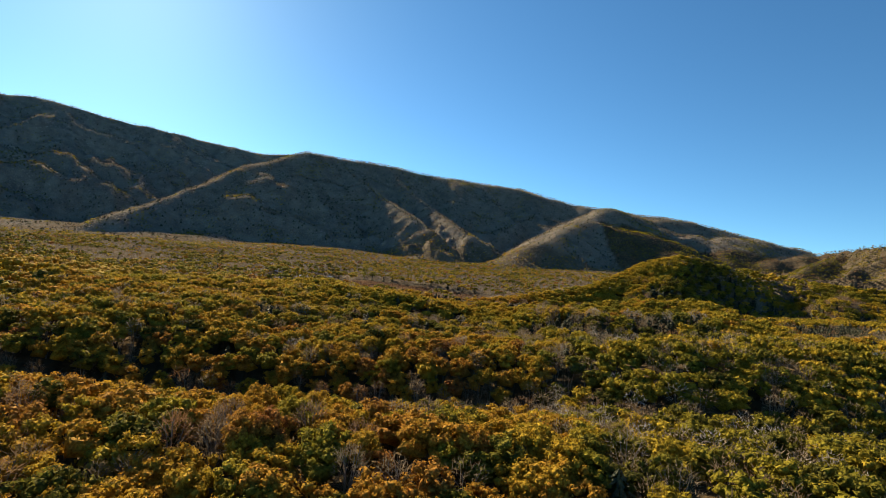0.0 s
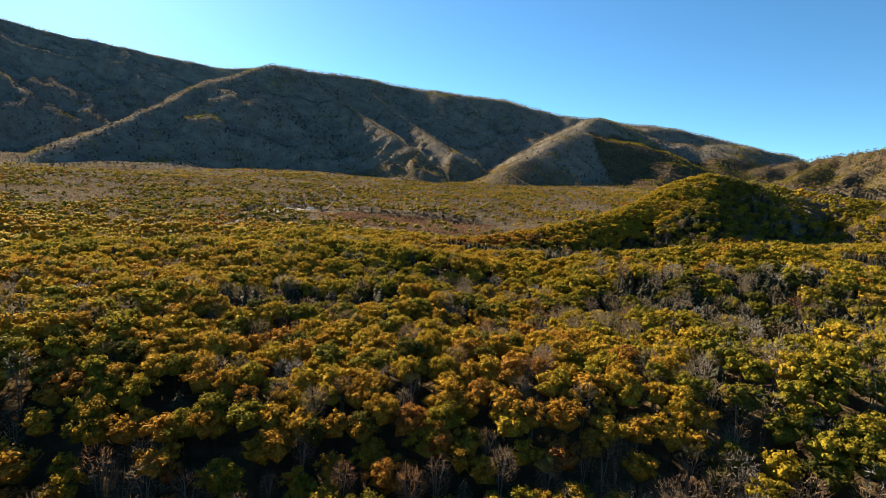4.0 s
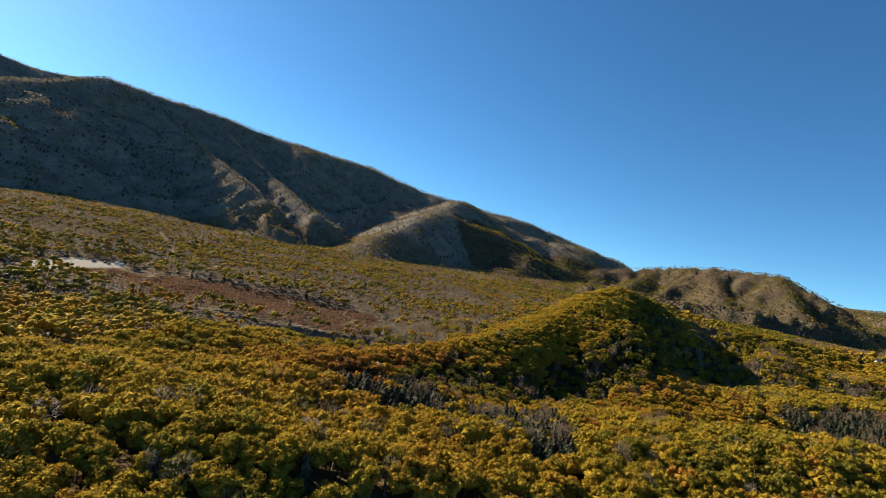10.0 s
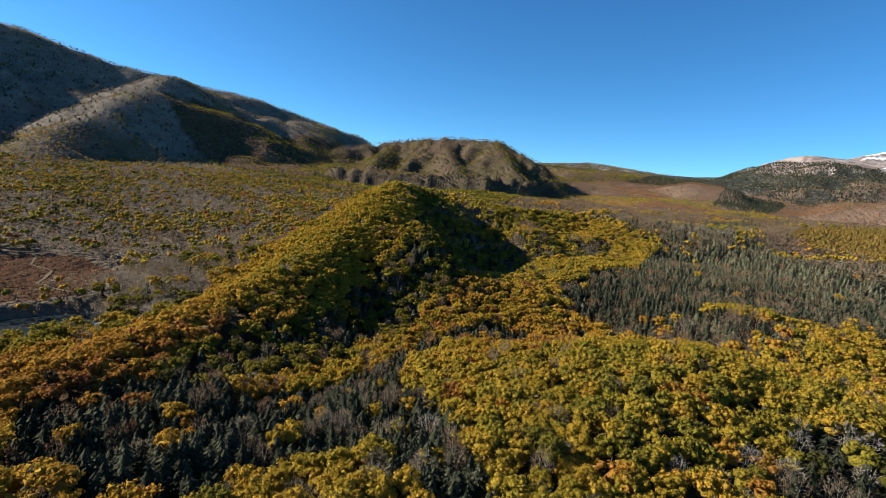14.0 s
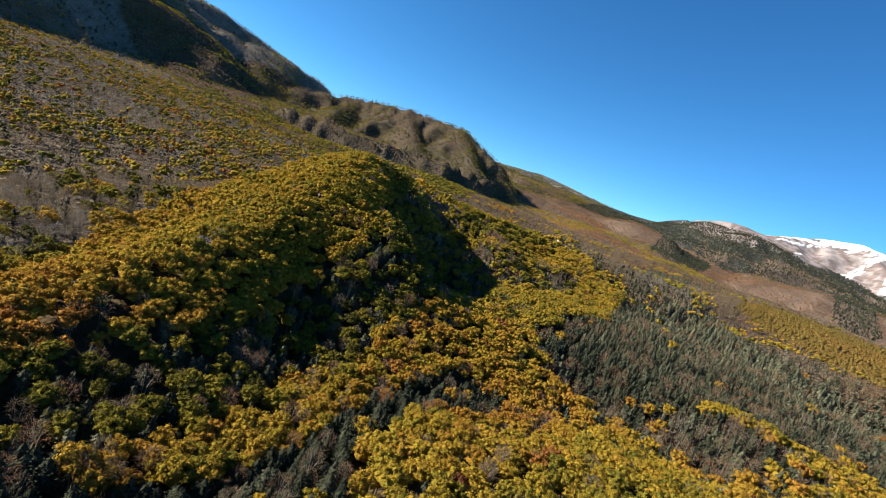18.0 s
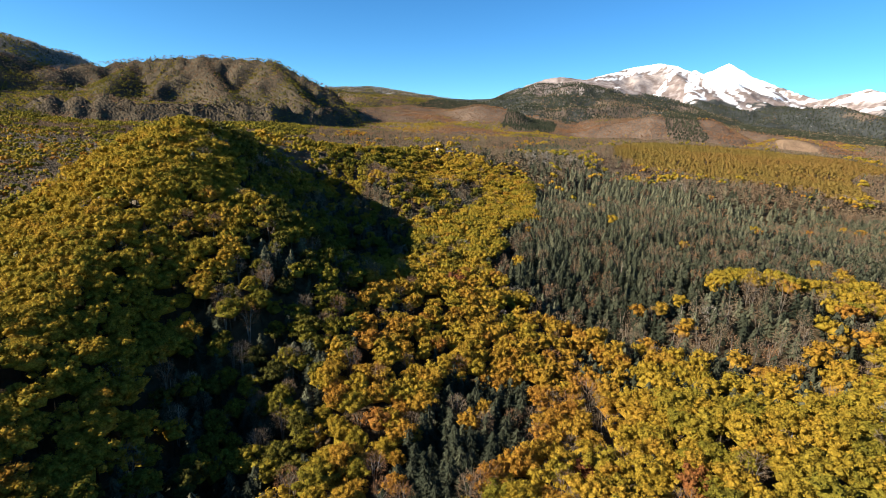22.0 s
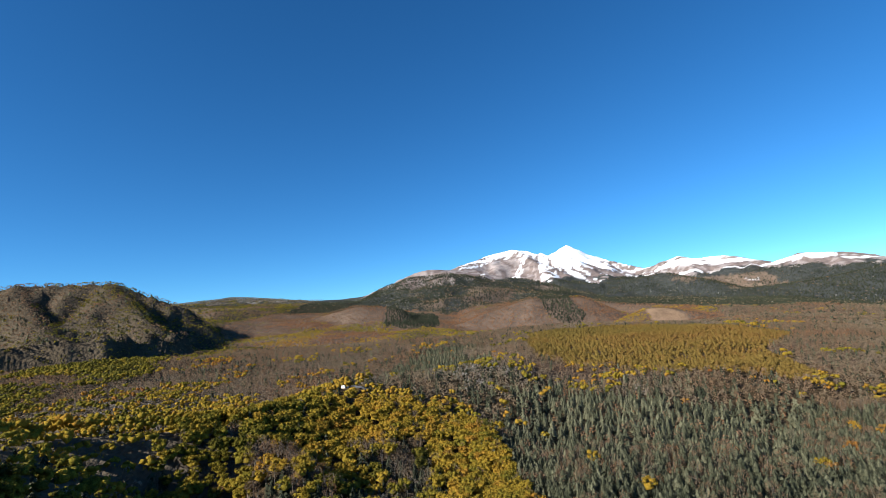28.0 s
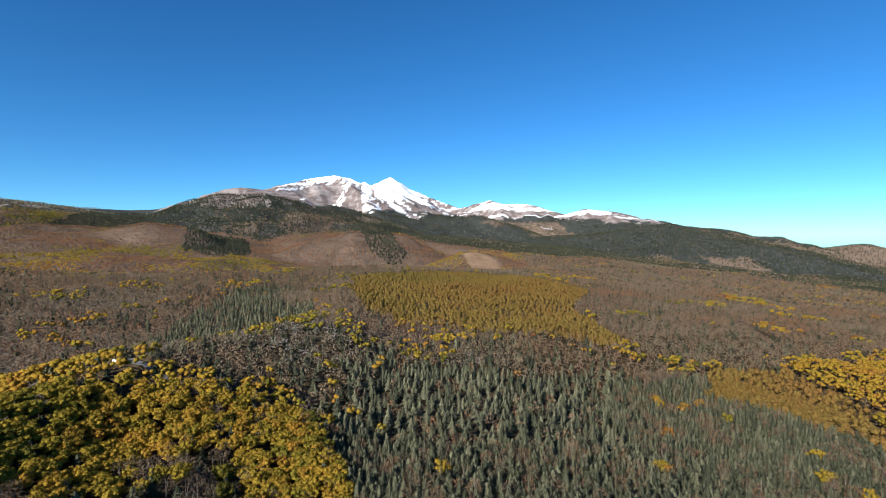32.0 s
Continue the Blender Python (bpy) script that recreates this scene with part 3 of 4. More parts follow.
def spruce(rng, detail, tall=8.0, broad=2.8, start=0.4):
    """A spruce or larch: a straight stem, tiers of drooping boughs and a fringe of bough tips."""
    s = Shape()
    if detail >= 3:
        tall, broad, start = tall * (0.85, 0.6)[detail - 3], broad * (1.1, 1.3)[detail - 3], 0.0
    tiers, boughs, tips = ((13, 9, 260), (8, 8, 110), (6, 6, 50), (4, 5, 12), (1, 6, 1))[detail]
    if detail < 2:
        limb(s, (0, 0, -0.8), (0, 0, tall * 0.97), 0.24, 0.03, 5 - detail)
    for k in range(tiers):
        q = k / tiers
        z = start + (tall - start) * q
        r = broad * (1 - q) ** 0.52 * rng.uniform(0.72, 1.02)
        drop = (tall - start) / tiers
        t = np.arange(boughs) * 2 * math.pi / boughs + rng.uniform(0, 6.28) + rng.uniform(-0.3, 0.3, boughs)
        rr = r * rng.uniform(0.6, 1.25, boughs)
        wide = 0.5 * 2 * math.pi / boughs
        top = np.stack([0.1 * rr * np.cos(t), 0.1 * rr * np.sin(t), np.full(boughs, z + drop * 1.25)], 1)
        low = z + rng.uniform(-0.3, 0.5, boughs) * drop
        left = np.stack([rr * 0.62 * np.cos(t - wide), rr * 0.62 * np.sin(t - wide), low + rng.uniform(0.0, 0.5, boughs) * drop], 1)
        tip = np.stack([rr * np.cos(t), rr * np.sin(t), low], 1)
        right = np.stack([rr * 0.62 * np.cos(t + wide), rr * 0.62 * np.sin(t + wide), low + rng.uniform(0.0, 0.5, boughs) * drop], 1)
        v = np.stack([top, left, tip, right], 1).reshape(-1, 3)
        i = 4 * np.arange(boughs)[:, None]
        s.add(v, np.concatenate([i + (0, 1, 2), i + (0, 2, 3)]))
    q, t = 1 - np.sqrt(rng.uniform(0, 1, tips)), rng.uniform(0, 6.28, tips)
    r = broad * (1 - q) ** 0.52 * rng.uniform(0.45, 0.95, tips)
    flat = np.stack([np.cos(t), np.sin(t), 0 * t], 1)
    base = flat * r[:, None] + np.stack([0 * t, 0 * t, start + (tall - start) * q + 0.35], 1)
    out = flat + np.stack([0 * t, 0 * t, rng.uniform(-0.5, 0.55, tips)], 1) + rng.normal(scale=0.25, size=(tips, 3))
    side = np.stack([-np.sin(t), np.cos(t), rng.uniform(-0.6, 0.6, tips)], 1)
    l = (0.55, 0.75, 1.0, 1.3, 1.6)[detail] * rng.uniform(0.6, 1.25, (tips, 1)) * (1 - 0.5 * q[:, None])
    w = l * 0.38
    s.add(np.stack([base - side * w, base + side * w, base + out * l], 1).reshape(-1, 3), 3 * np.arange(tips)[:, None] + np.arange(3))
    return s.done()


def larch(rng, detail):
    if detail >= 2:  # soft blunt cones of yellow needles
        s = Shape()
        tufts(s, rng, np.array([(0, 0, 3.0)]), np.array([1.9]), 1.3, 0.2)
        leaves(s, rng, np.array((0, 0, 2.6)), 2.6, (90, 40, 12)[detail - 2], (0.4, 0.55, 1.0)[detail - 2], 0.3)
        leaves(s, rng, np.array((0, 0, 4.9)), 1.1, (30, 9, 3)[detail - 2], (0.35, 0.5, 0.9)[detail - 2], 0.6)
        return s.done()
    return spruce(rng, detail, 9.2, 2.3, 0.8)


KINDS = {
    "oak": (oak, OAK_LEAF, BARK_DARK),
    "birch": (birch, BIRCH_TWIG, BARK_PALE),
    "spruce": (spruce, SPRUCE_NEEDLE, BARK_DARK),
    "larch": (larch, LARCH_NEEDLE, BARK_DARK),
}
VARIANTS = (10, 14, 12, 10, 10)
PROTO = {}
for kind_no, kind_name in enumerate(KINDS):
    for level in range(5):
        PROTO[kind_name, level] = [KINDS[kind_name][0](np.random.default_rng(1000 * kind_no + 100 * level + k), level) for k in range(VARIANTS[level])]


def mesh_of(name, v, f, m, tint, mats):
    mesh = bpy.data.meshes.new(name)
    mesh.vertices.add(len(v))
    mesh.vertices.foreach_set("co", np.ascontiguousarray(v, np.float32).ravel())
    mesh.loops.add(3 * len(f))
    mesh.loops.foreach_set("vertex_index", np.ascontiguousarray(f, np.int32).ravel())
    mesh.polygons.add(len(f))
    mesh.polygons.foreach_set("loop_start", np.arange(0, 3 * len(f), 3, dtype=np.int32))
    mesh.polygons.foreach_set("material_index", np.ascontiguousarray(m, np.int32))
    for mat in mats:
        mesh.materials.append(mat)
    layer = mesh.attributes.new("tint", "FLOAT", "FACE")
    layer.data.foreach_set("value", np.ascontiguousarray(tint, np.float32))
    mesh.update(calc_edges=True)
    return mesh


def grove(name, kind_name, level, spots, label, category):
    """Many trees in one mesh. spots: x, y, z, size, turn, tint."""
    if not len(spots):
        return
    rng = np.random.default_rng(len(spots))
    protos = PROTO[kind_name, level]
    pick = rng.integers(0, len(protos), len(spots))
    vs, fs, ms, ts, n = [], [], [], [], 0
    for p, (v, f, m) in enumerate(protos):
        rows = spots[pick == p]
        if not len(rows):
            continue
        c, s_ = np.cos(rows[:, 4])[:, None], np.sin(rows[:, 4])[:, None]
        k = rows[:, 3][:, None]
        tall = rng.uniform(0.95, 1.07, (len(rows), 1)) * (0.55 * k + 0.45 * k.mean())
        x = (v[:, 0] * c - v[:, 1] * s_) * k + rows[:, 0][:, None]
        y = (v[:, 0] * s_ + v[:, 1] * c) * k + rows[:, 1][:, None]
        z = v[:, 2] * tall + rows[:, 2][:, None]
        vs.append(np.stack([x, y, z], -1).reshape(-1, 3))
        fs.append((f[None] + (n + np.arange(len(rows)) * len(v))[:, None, None]).reshape(-1, 3))
        ms.append(np.tile(m, len(rows)))
        ts.append(np.repeat(rows[:, 5], len(f)))
        n += len(rows) * len(v)
    mesh = mesh_of(name, np.concatenate(vs), np.concatenate(fs), np.concatenate(ms), np.concatenate(ts), KINDS[kind_name][1:])
    tagged(new(name, mesh), label, category, kind="stuff")


def scatter(x0, x1, y0, y1, step, seed):
    rng = np.random.default_rng(seed)
    gx, gy = np.meshgrid(np.arange(x0, x1, step, dtype=float), np.arange(y0, y1, step * 0.87))
    gx[::2] += step / 2
    gx = gx.ravel() + rng.uniform(-0.5, 0.5, gx.size) * step
    gy = gy.ravel() + rng.uniform(-0.5, 0.5, gy.size) * step
    return gx, gy, rng


STRETCHES = [((-25, 75), (-15, 225)), ((-15, 225), (110, 300)), ((60, 340), (150, 390)), ((110, 320), (160, 420))]


def nearness(x, y):
    return np.min([along(x, y, a, b)[1] for a, b in STRETCHES], axis=0)


def open_ground(x, y):
    """Where no tree stands."""
    n = fractal(x, y, 40, 71, 3)
    o = (np.hypot((x - POND[0]) / 44, (y - POND[1]) / 18) < 1) | (np.hypot((x - 4) / 36, (y - 474) / 18) < 1)
    o |= inside(x, y, CAR_PARK) | (inside(x, y, RED_MEADOW) & (n > -0.75)) | (inside(x, y, FRONT_MEADOW) & (n > -0.6)) | capsule(x, y, (-150, 550), (-134, 650), 11) | capsule(x, y, (-130, 650), (-128, 780), 3.5) | capsule(x, y, (-128, 780), (-190, 1010), 4.5) | (inside(x, y, BARE_PATCH) & (n > -0.8))
    o |= capsule(x, y, (486, 467), (501, 460), 5.5) | capsule(x, y, (455, 440), (486, 458), 2.2) | capsule(x, y, (548, -66), (640, -122), 6) | capsule(x, y, (-162, 528), (-200, 380), 5)
    return o


def species(x, y, z, rng):
    """0 oak, 1 birch, 2 spruce, 3 larch, and each tree's tint."""
    n1, n2 = fractal(x, y, 90, 81, 3), fractal(x, y, 28, 91, 2)
    r = rng.uniform(0, 1, len(x))
    # trees of a kind stand together in patches
    p = np.clip(0.5 + 0.42 * fractal(x, y, 60, 101, 3) + 0.36 * (r - 0.5), 0, 0.999)
    few = rng.uniform(0, 1, len(x))
    away = np.hypot(x - 100, y - 300)
    kind = np.where(r < 0.13 + 0.08 * n1, 1, np.where(r > 0.985, 2, 0))
    tint = 0.44 + 0.12 * n1 + 0.10 * n2 + rng.normal(0, 0.07, len(x))
    start = (y < 225) & (x < 160)
    tint = np.where(start, 0.54 - 0.36 * (few < 0.25) + 0.10 * n1 + 0.06 * n2 + rng.normal(0, 0.10, len(x)), tint)
    # bare trees and undergrowth fill the hollows
    dip = (x < 200) & (y < 340)
    around = np.zeros(len(x))
    for dx, dy in ((22, 0), (-22, 0), (0, 22), (0, -22)):
        around[dip] += 0.25 * height(x[dip] + dx, y[dip] + dy)
    hollow = dip & (z < around - 1.2)
    kind = np.where(hollow & (r < 0.45), 1, kind)
    # bare trees and spruces of the dell, its shade put into dark tints
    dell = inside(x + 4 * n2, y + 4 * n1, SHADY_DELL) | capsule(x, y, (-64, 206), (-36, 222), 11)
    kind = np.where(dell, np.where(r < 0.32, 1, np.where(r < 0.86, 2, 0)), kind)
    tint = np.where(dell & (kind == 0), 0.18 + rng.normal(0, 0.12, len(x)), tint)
    kind = np.where(start & ~dell & (r < 0.15), 1, kind)
    # right part of the start: more birches, its shade put into the tint
    start_shade = start & ~dell & (x > 25 + 12 * n2)
    kind = np.where(start_shade & (r < 0.34), 1, kind)
    tint = np.where(start_shade, 0.30 + 0.12 * n1 + rng.normal(0, 0.13, len(x)), tint)
    # the mound, the strip and the hill wear bright yellow
    bx, by = x + 3 * n2, y + 3 * n1
    bright = (inside(bx, by, MOUND) & ~dell) | inside(bx, by, STRIP) | inside(bx, by, SUNNY_HILL) | capsule(bx, by, (290, 397), (330, 395), 18)
    tint = np.where(bright, 0.40 + 0.08 * n1 + rng.normal(0, 0.11, len(x)) + 0.42 * (few < 0.03), tint)
    kind = np.where(bright & (r < 0.08), 1, np.where(bright & (r > 0.08) & (r < 0.985), 0, kind))
    hill = capsule(x, y, (249, 506), (140, 447), 62) | capsule(x, y, (140, 447), (20, 405), 34) | capsule(x, y, (249, 506), (345, 560), 70)
    tint = np.where(hill, 0.34 + 0.12 * n1 + rng.normal(0, 0.08, len(x)) + 0.30 * np.clip((190 - x) / 160, 0, 1), tint)
    kind = np.where(hill & (r < 0.03), 1, np.where(hill & (r >= 0.03) & (r < 0.985), 0, kind))
    # bare trees at the hill foot; conifers and darkened oaks paint its shade
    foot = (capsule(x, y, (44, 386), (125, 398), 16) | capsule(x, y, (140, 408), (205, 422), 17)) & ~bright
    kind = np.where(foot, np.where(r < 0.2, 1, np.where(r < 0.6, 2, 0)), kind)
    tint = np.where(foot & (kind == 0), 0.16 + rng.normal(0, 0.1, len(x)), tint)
    # hill side away from the sun: its shade painted as dark oaks, conifers
    shade_side = hill & (y < 556) & (0.81 * (x - 235) - 0.585 * (y - 500) > 5) & (x > 150) & (x < 325)
    kind = np.where(shade_side, np.where(r < 0.30, 2, np.where(r < 0.52, 1, 0)), kind)
    tint = np.where(shade_side & (kind == 0), 0.14 + rng.normal(0, 0.08, len(x)), tint)
    # conifers of the ravine and of the wide wood
    ravine = inside(bx, by, RAVINE)
    kind = np.where(ravine, np.where(r < 0.07, 1, np.where(r < 0.10, 0, 2)), kind)
    tint = np.where(ravine & (kind == 2), 0.16 + rng.normal(0, 0.1, len(x)), tint)
    wood = inside(x + 14 * n2, y + 14 * n1, SPRUCE_WOOD) & ~bright | inside(x + 30 * n2, y + 30 * n1, SPRUCE_TOP)
    kind = np.where(wood, np.where(r < 0.12, 1, np.where(r < 0.126, 0, 2)), kind)
    tint = np.where(wood & (kind == 0), 0.44 + rng.normal(0, 0.14, len(x)), tint)
    tint = np.where(wood & (kind == 2), 0.60 + rng.normal(0, 0.16, len(x)) - 0.36 * np.clip((375 - x) / 125, 0, 1), tint)
    # thinned mixed wood round the house and beyond the conifers
    mixed_wood = (x > 370) & ~wood & (y < 560) & (y > 150) & (x < 700)
    kind = np.where(mixed_wood, np.where(few < 0.24, 2, np.where(0.5 * p + 0.5 * r < 0.32 + 0.48 * np.clip((x - 410) / 60, 0, 1), 1, 0)), kind)
    tint = np.where(mixed_wood & (kind == 0), 0.30 + 0.16 * n1 + 0.10 * np.clip((x - 430) / 60, 0, 1) + rng.normal(0, 0.10, len(x)), tint)
    # spur oaks tinted darker for the shade on this slope
    spur = (x > 295) & (x < 420) & (y > 402) & (y < 500) & ~bright
    tint = np.where(spur & (kind == 0), 0.24 + 0.1 * n2 + rng.normal(0, 0.08, len(x)), tint)
    # shade on the spurs' far sides, painted with conifers and the darkest oaks
    spur_shade = capsule(x, y, (372, 462), (345, 408), 17) | capsule(x, y, (452, 425), (438, 385), 16)
    kind = np.where(spur_shade, np.where(r < 0.5, 2, np.where(r < 0.58, 1, 0)), kind)
    tint = np.where(spur_shade & (kind == 0), 0.12 + rng.normal(0, 0.07, len(x)), tint)
    # mixed saddle wood; extra dark spruces stand in for its shade
    saddle = (x > 255) & (x < 470) & (y > 396) & (y < 482) & ~wood & ~bright
    kind = np.where(saddle, np.where(few < 0.40, 2, np.where(0.4 * p + 0.6 * r < 0.50, 1, 0)), kind)
    tint = np.where(saddle & (kind == 0), 0.24 + 0.14 * n2 + rng.normal(0, 0.12, len(x)), tint)
    gold_spur = inside(x + 5 * n2, y + 5 * n1, GOLD_SPUR)
    kind = np.where(gold_spur, np.where(few < 0.05, 2, np.where(r < 0.12, 1, 0)), kind)
    tint = np.where(gold_spur & (kind == 0), 0.40 + 0.15 * n1 + rng.normal(0, 0.12, len(x)), tint)
    east = (x > 600) & (y < 780) & (away < 1500)
    kind = np.where(east & ~wood, np.where(few < 0.08 + 0.15 * (n1 > 0.3), 2, np.where(0.5 * p + 0.5 * r < 0.80, 1, 0)), kind)
    tint = np.where(east & ~wood & (kind == 0), 0.34 + 0.2 * n1 + rng.normal(0, 0.14, len(x)), tint)
    south = (x > 480) & (y < 150) & (away < 1500)
    kind = np.where(south, np.where(few < 0.12, 2, np.where(p < 0.93, 1, 0)), kind)
    tint = np.where(south & (kind == 0), 0.40 + 0.3 * n1 + rng.normal(0, 0.14, len(x)), tint)
    fields = inside(x + 6 * n2, y + 6 * n1, LARCH_FIELD) | inside(x + 6 * n2, y, LARCH_STRIP)
    kind = np.where(fields, 3, kind)
    tint = np.where(fields, 0.5 + 0.25 * n1 + rng.normal(0, 0.12, len(x)), tint)
    # the valley floor behind the hill
    floor = (y > 455 + 0.15 * x) & (away < 1150) & ~hill & (x < 700)
    kind = np.where(floor, np.where(few < 0.03, 2, np.where(0.45 * p + 0.55 * r < 0.63 + 0.14 * n1, 1, 0)), kind)
    tint = np.where(floor & (kind == 0), np.where(few < 0.75, 0.18, 0.56) + 0.12 * n2 + rng.normal(0, 0.1, len(x)), tint)
    gold_slope = capsule(x + 25 * n2, y + 25 * n1, (435, 500), (640, 590), 82)
    kind = np.where(gold_slope, np.where(few < 0.08, 2, np.where(p < 0.16 + 0.38 * np.clip((x - 500) / 90, 0, 1), 1, 0)), kind)
    tint = np.where(gold_slope & (kind == 0), 0.37 + 0.12 * n1 + rng.normal(0, 0.08, len(x)), tint)
    spur_back = capsule(x, y, (345, 506), (440, 490), 30) & ~spur_shade
    kind = np.where(spur_back, np.where(few < 0.06, 2, np.where(r < 0.08, 1, 0)), kind)
    tint = np.where(spur_back & (kind == 0), 0.22 + 0.12 * n1 + rng.normal(0, 0.08, len(x)), tint)
    patchwork = inside(x + 6 * n2, y + 6 * n1, PATCHWORK)
    kind = np.where(patchwork, np.where(few < 0.56, 2, np.where(p < 0.42, 1, 0)), kind)
    # mountain sides: mostly bare already and paled in place of haze, gold left on the spurs
    slopes = (away >= 1150) & (y > 520)
    kind = np.where(slopes, np.where(few < 0.14, 2, np.where(p < 0.78 + 0.2 * n1, 1, 0)), kind)
    tint = np.where(slopes & (kind == 0), 0.24 + 0.12 * n1 + rng.normal(0, 0.10, len(x)), tint)
    knolls = (x > 500) & (y > 760) & (away < 2000) & (y < 1700)
    kind = np.where(knolls, np.where(few < 0.10, 2, np.where(p < 0.46 + 0.3 * n1, 1, 0)), kind)
    tint = np.where(knolls & (kind == 0), 0.17 + 0.10 * n1 + rng.normal(0, 0.09, len(x)), tint)
    flank = (away >= 1500) & (y <= 900) & (x > 900)
    kind = np.where(flank, np.where(r < 0.10 + 0.45 * np.clip(fractal(x, y, 420, 53, 4) + 0.4 * n1, 0, 1), 1, 2), kind)
    domes = (np.hypot(x - 1480, y - 640) < 330) | (np.hypot(x - 1480, y - 120) < 380)
    # conifer ravines beside the domes, widened and darkened to stand in for shade
    dome_shade = capsule(x + 15 * n2, y, (1450, 495), (1660, 505), 72) | capsule(x + 15 * n2, y, (1440, 100), (1560, 110), 45)
    gold_foot = fractal(x, y, 160, 57, 3) + (1430 - x) / 260 > 0.35
    kind = np.where(domes, np.where(dome_shade, 2, np.where(p < 0.95 - 0.55 * gold_foot, 1, 0)), kind)
    tint = np.where(domes & (kind == 0), 0.34 + 0.2 * n1 + rng.normal(0, 0.07, len(x)), tint)
    tint = np.where(kind == 1, 0.5 + 0.25 * n1 + rng.normal(0, 0.2, len(x)), tint)
    tint = np.where((kind == 1) & mixed_wood, 0.48 + 0.2 * n1 + rng.normal(0, 0.1, len(x)), tint)
    tint = np.where((kind == 1) & floor, 0.30 + 0.12 * n1 + rng.normal(0, 0.14, len(x)), tint)
    tint = np.where((kind == 1) & knolls, 0.66 + rng.normal(0, 0.1, len(x)), tint)
    tint = np.where((kind == 1) & wood, 0.74 + rng.normal(0, 0.12, len(x)), tint)
    # mountain twigs take the pale end, as haze put into their colour
    tint = np.where((kind == 1) & slopes & ~knolls, 0.16 + 0.1 * n1 + rng.normal(0, 0.1, len(x)), tint)
    tint = np.where((kind == 1) & (east | south | domes), 0.55 + 0.3 * domes + 0.2 * n1 + rng.normal(0, 0.1, len(x)), tint)
    # dell and saddle spruces tinted darker in place of shade
    tint = np.where((kind == 2) & ~wood & ~ravine, np.where(dell, 0.12, np.where(saddle, 0.26, 0.4)) + rng.normal(0, 0.2, len(x)) * np.where(dell, 0.4, 1), tint)
    tint = np.where(flank & (kind == 2) | domes & dome_shade, 0.2 + 0.12 * n1 + rng.normal(0, 0.08, len(x)), tint)
    return kind, np.clip(tint, 0.02, 0.98)


def plant(name, x, y, rng, level, size, spread=0.18):
    keep = ~open_ground(x, y) & (rng.uniform(0, 1, len(x)) > 0.05)
    x, y = x[keep], y[keep]
    z = height(x, y)
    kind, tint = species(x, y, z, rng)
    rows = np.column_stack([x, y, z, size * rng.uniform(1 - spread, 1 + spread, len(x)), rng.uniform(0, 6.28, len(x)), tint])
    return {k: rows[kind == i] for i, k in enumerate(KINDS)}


FOREST = {"oak": "autumn oak wood in gold, amber and olive leaf", "birch": "leafless birch wood with a brownish haze of twigs", "spruce": "dark grey-green spruce wood", "larch": "golden larch plantation in even rows"}


class Relief:
    """The lie of the land on a coarse grid, for looking across it."""

    def __init__(self, x0, x1, y0, y1, step):
        self.x0, self.y0, self.step = x0, y0, step
        gx, gy = np.meshgrid(np.arange(x0, x1, step, dtype=float), np.arange(y0, y1, step, dtype=float))
        self.z = height(gx.ravel(), gy.ravel(), False).reshape(gx.shape)

    def at(self, x, y):
        u = np.clip((x - self.x0) / self.step, 0, self.z.shape[1] - 1.01)
        v = np.clip((y - self.y0) / self.step, 0, self.z.shape[0] - 1.01)
        i, j = u.astype(int), v.astype(int)
        f, g = u - i, v - j
        z = self.z
        return (z[j, i] * (1 - f) + z[j, i + 1] * f) * (1 - g) + (z[j + 1, i] * (1 - f) + z[j + 1, i + 1] * f) * g


RELIEF = Relief(-2400, 3700, -2800, 3300, 25)


def in_sight(x, y, reach=13.0):
    """Slopes turned to the valley: not hidden behind a nearer crest from the line along which one crosses it."""
    seen, z = np.zeros(len(x), bool), RELIEF.at(x, y)
    for ex, ey, ez in ((-10, 40, 112), (-35, 190, 134), (60, 330, 148), (100, 365, 154), (165, 393, 178), (200, 394, 195)):
        clear = np.ones(len(x), bool)
        for q in np.linspace(0.3, 0.97, 20):
            clear &= ez + (z + reach - ez) * q > RELIEF.at(ex + (x - ex) * q, ey + (y - ey) * q)
        seen |= clear
    return seen


def out_of_view(x, y):
    """Ground behind and beside the start that no view reaches."""
    o = (x > 95) & (x < 400) & (y < np.minimum(x + 15, 185 - 0.45 * (x - 200)))
    o |= (x < 0) & (y < -1.05 * x - 10)
    return o | ((x >= 400) & (y < -1.95 * x + 720)) | (y < 20) & (x < 200)


def thicker(x, y, x0, x1, y0, y1, seed):
    """Conifers stand closer than broad-leaved trees."""
    ax, ay, _ = scatter(x0, x1, y0, y1, 4.6, seed)
    dense = inside(ax, ay, SPRUCE_WOOD) | (capsule(ax, ay, (249, 506), (140, 447), 60) & (hash01((ax * 10).astype(np.int64), (ay * 10).astype(np.int64), 3) < 0.4)) | inside(ax, ay, RAVINE)
    return np.concatenate([x, ax[dense]]), np.concatenate([y, ay[dense]])


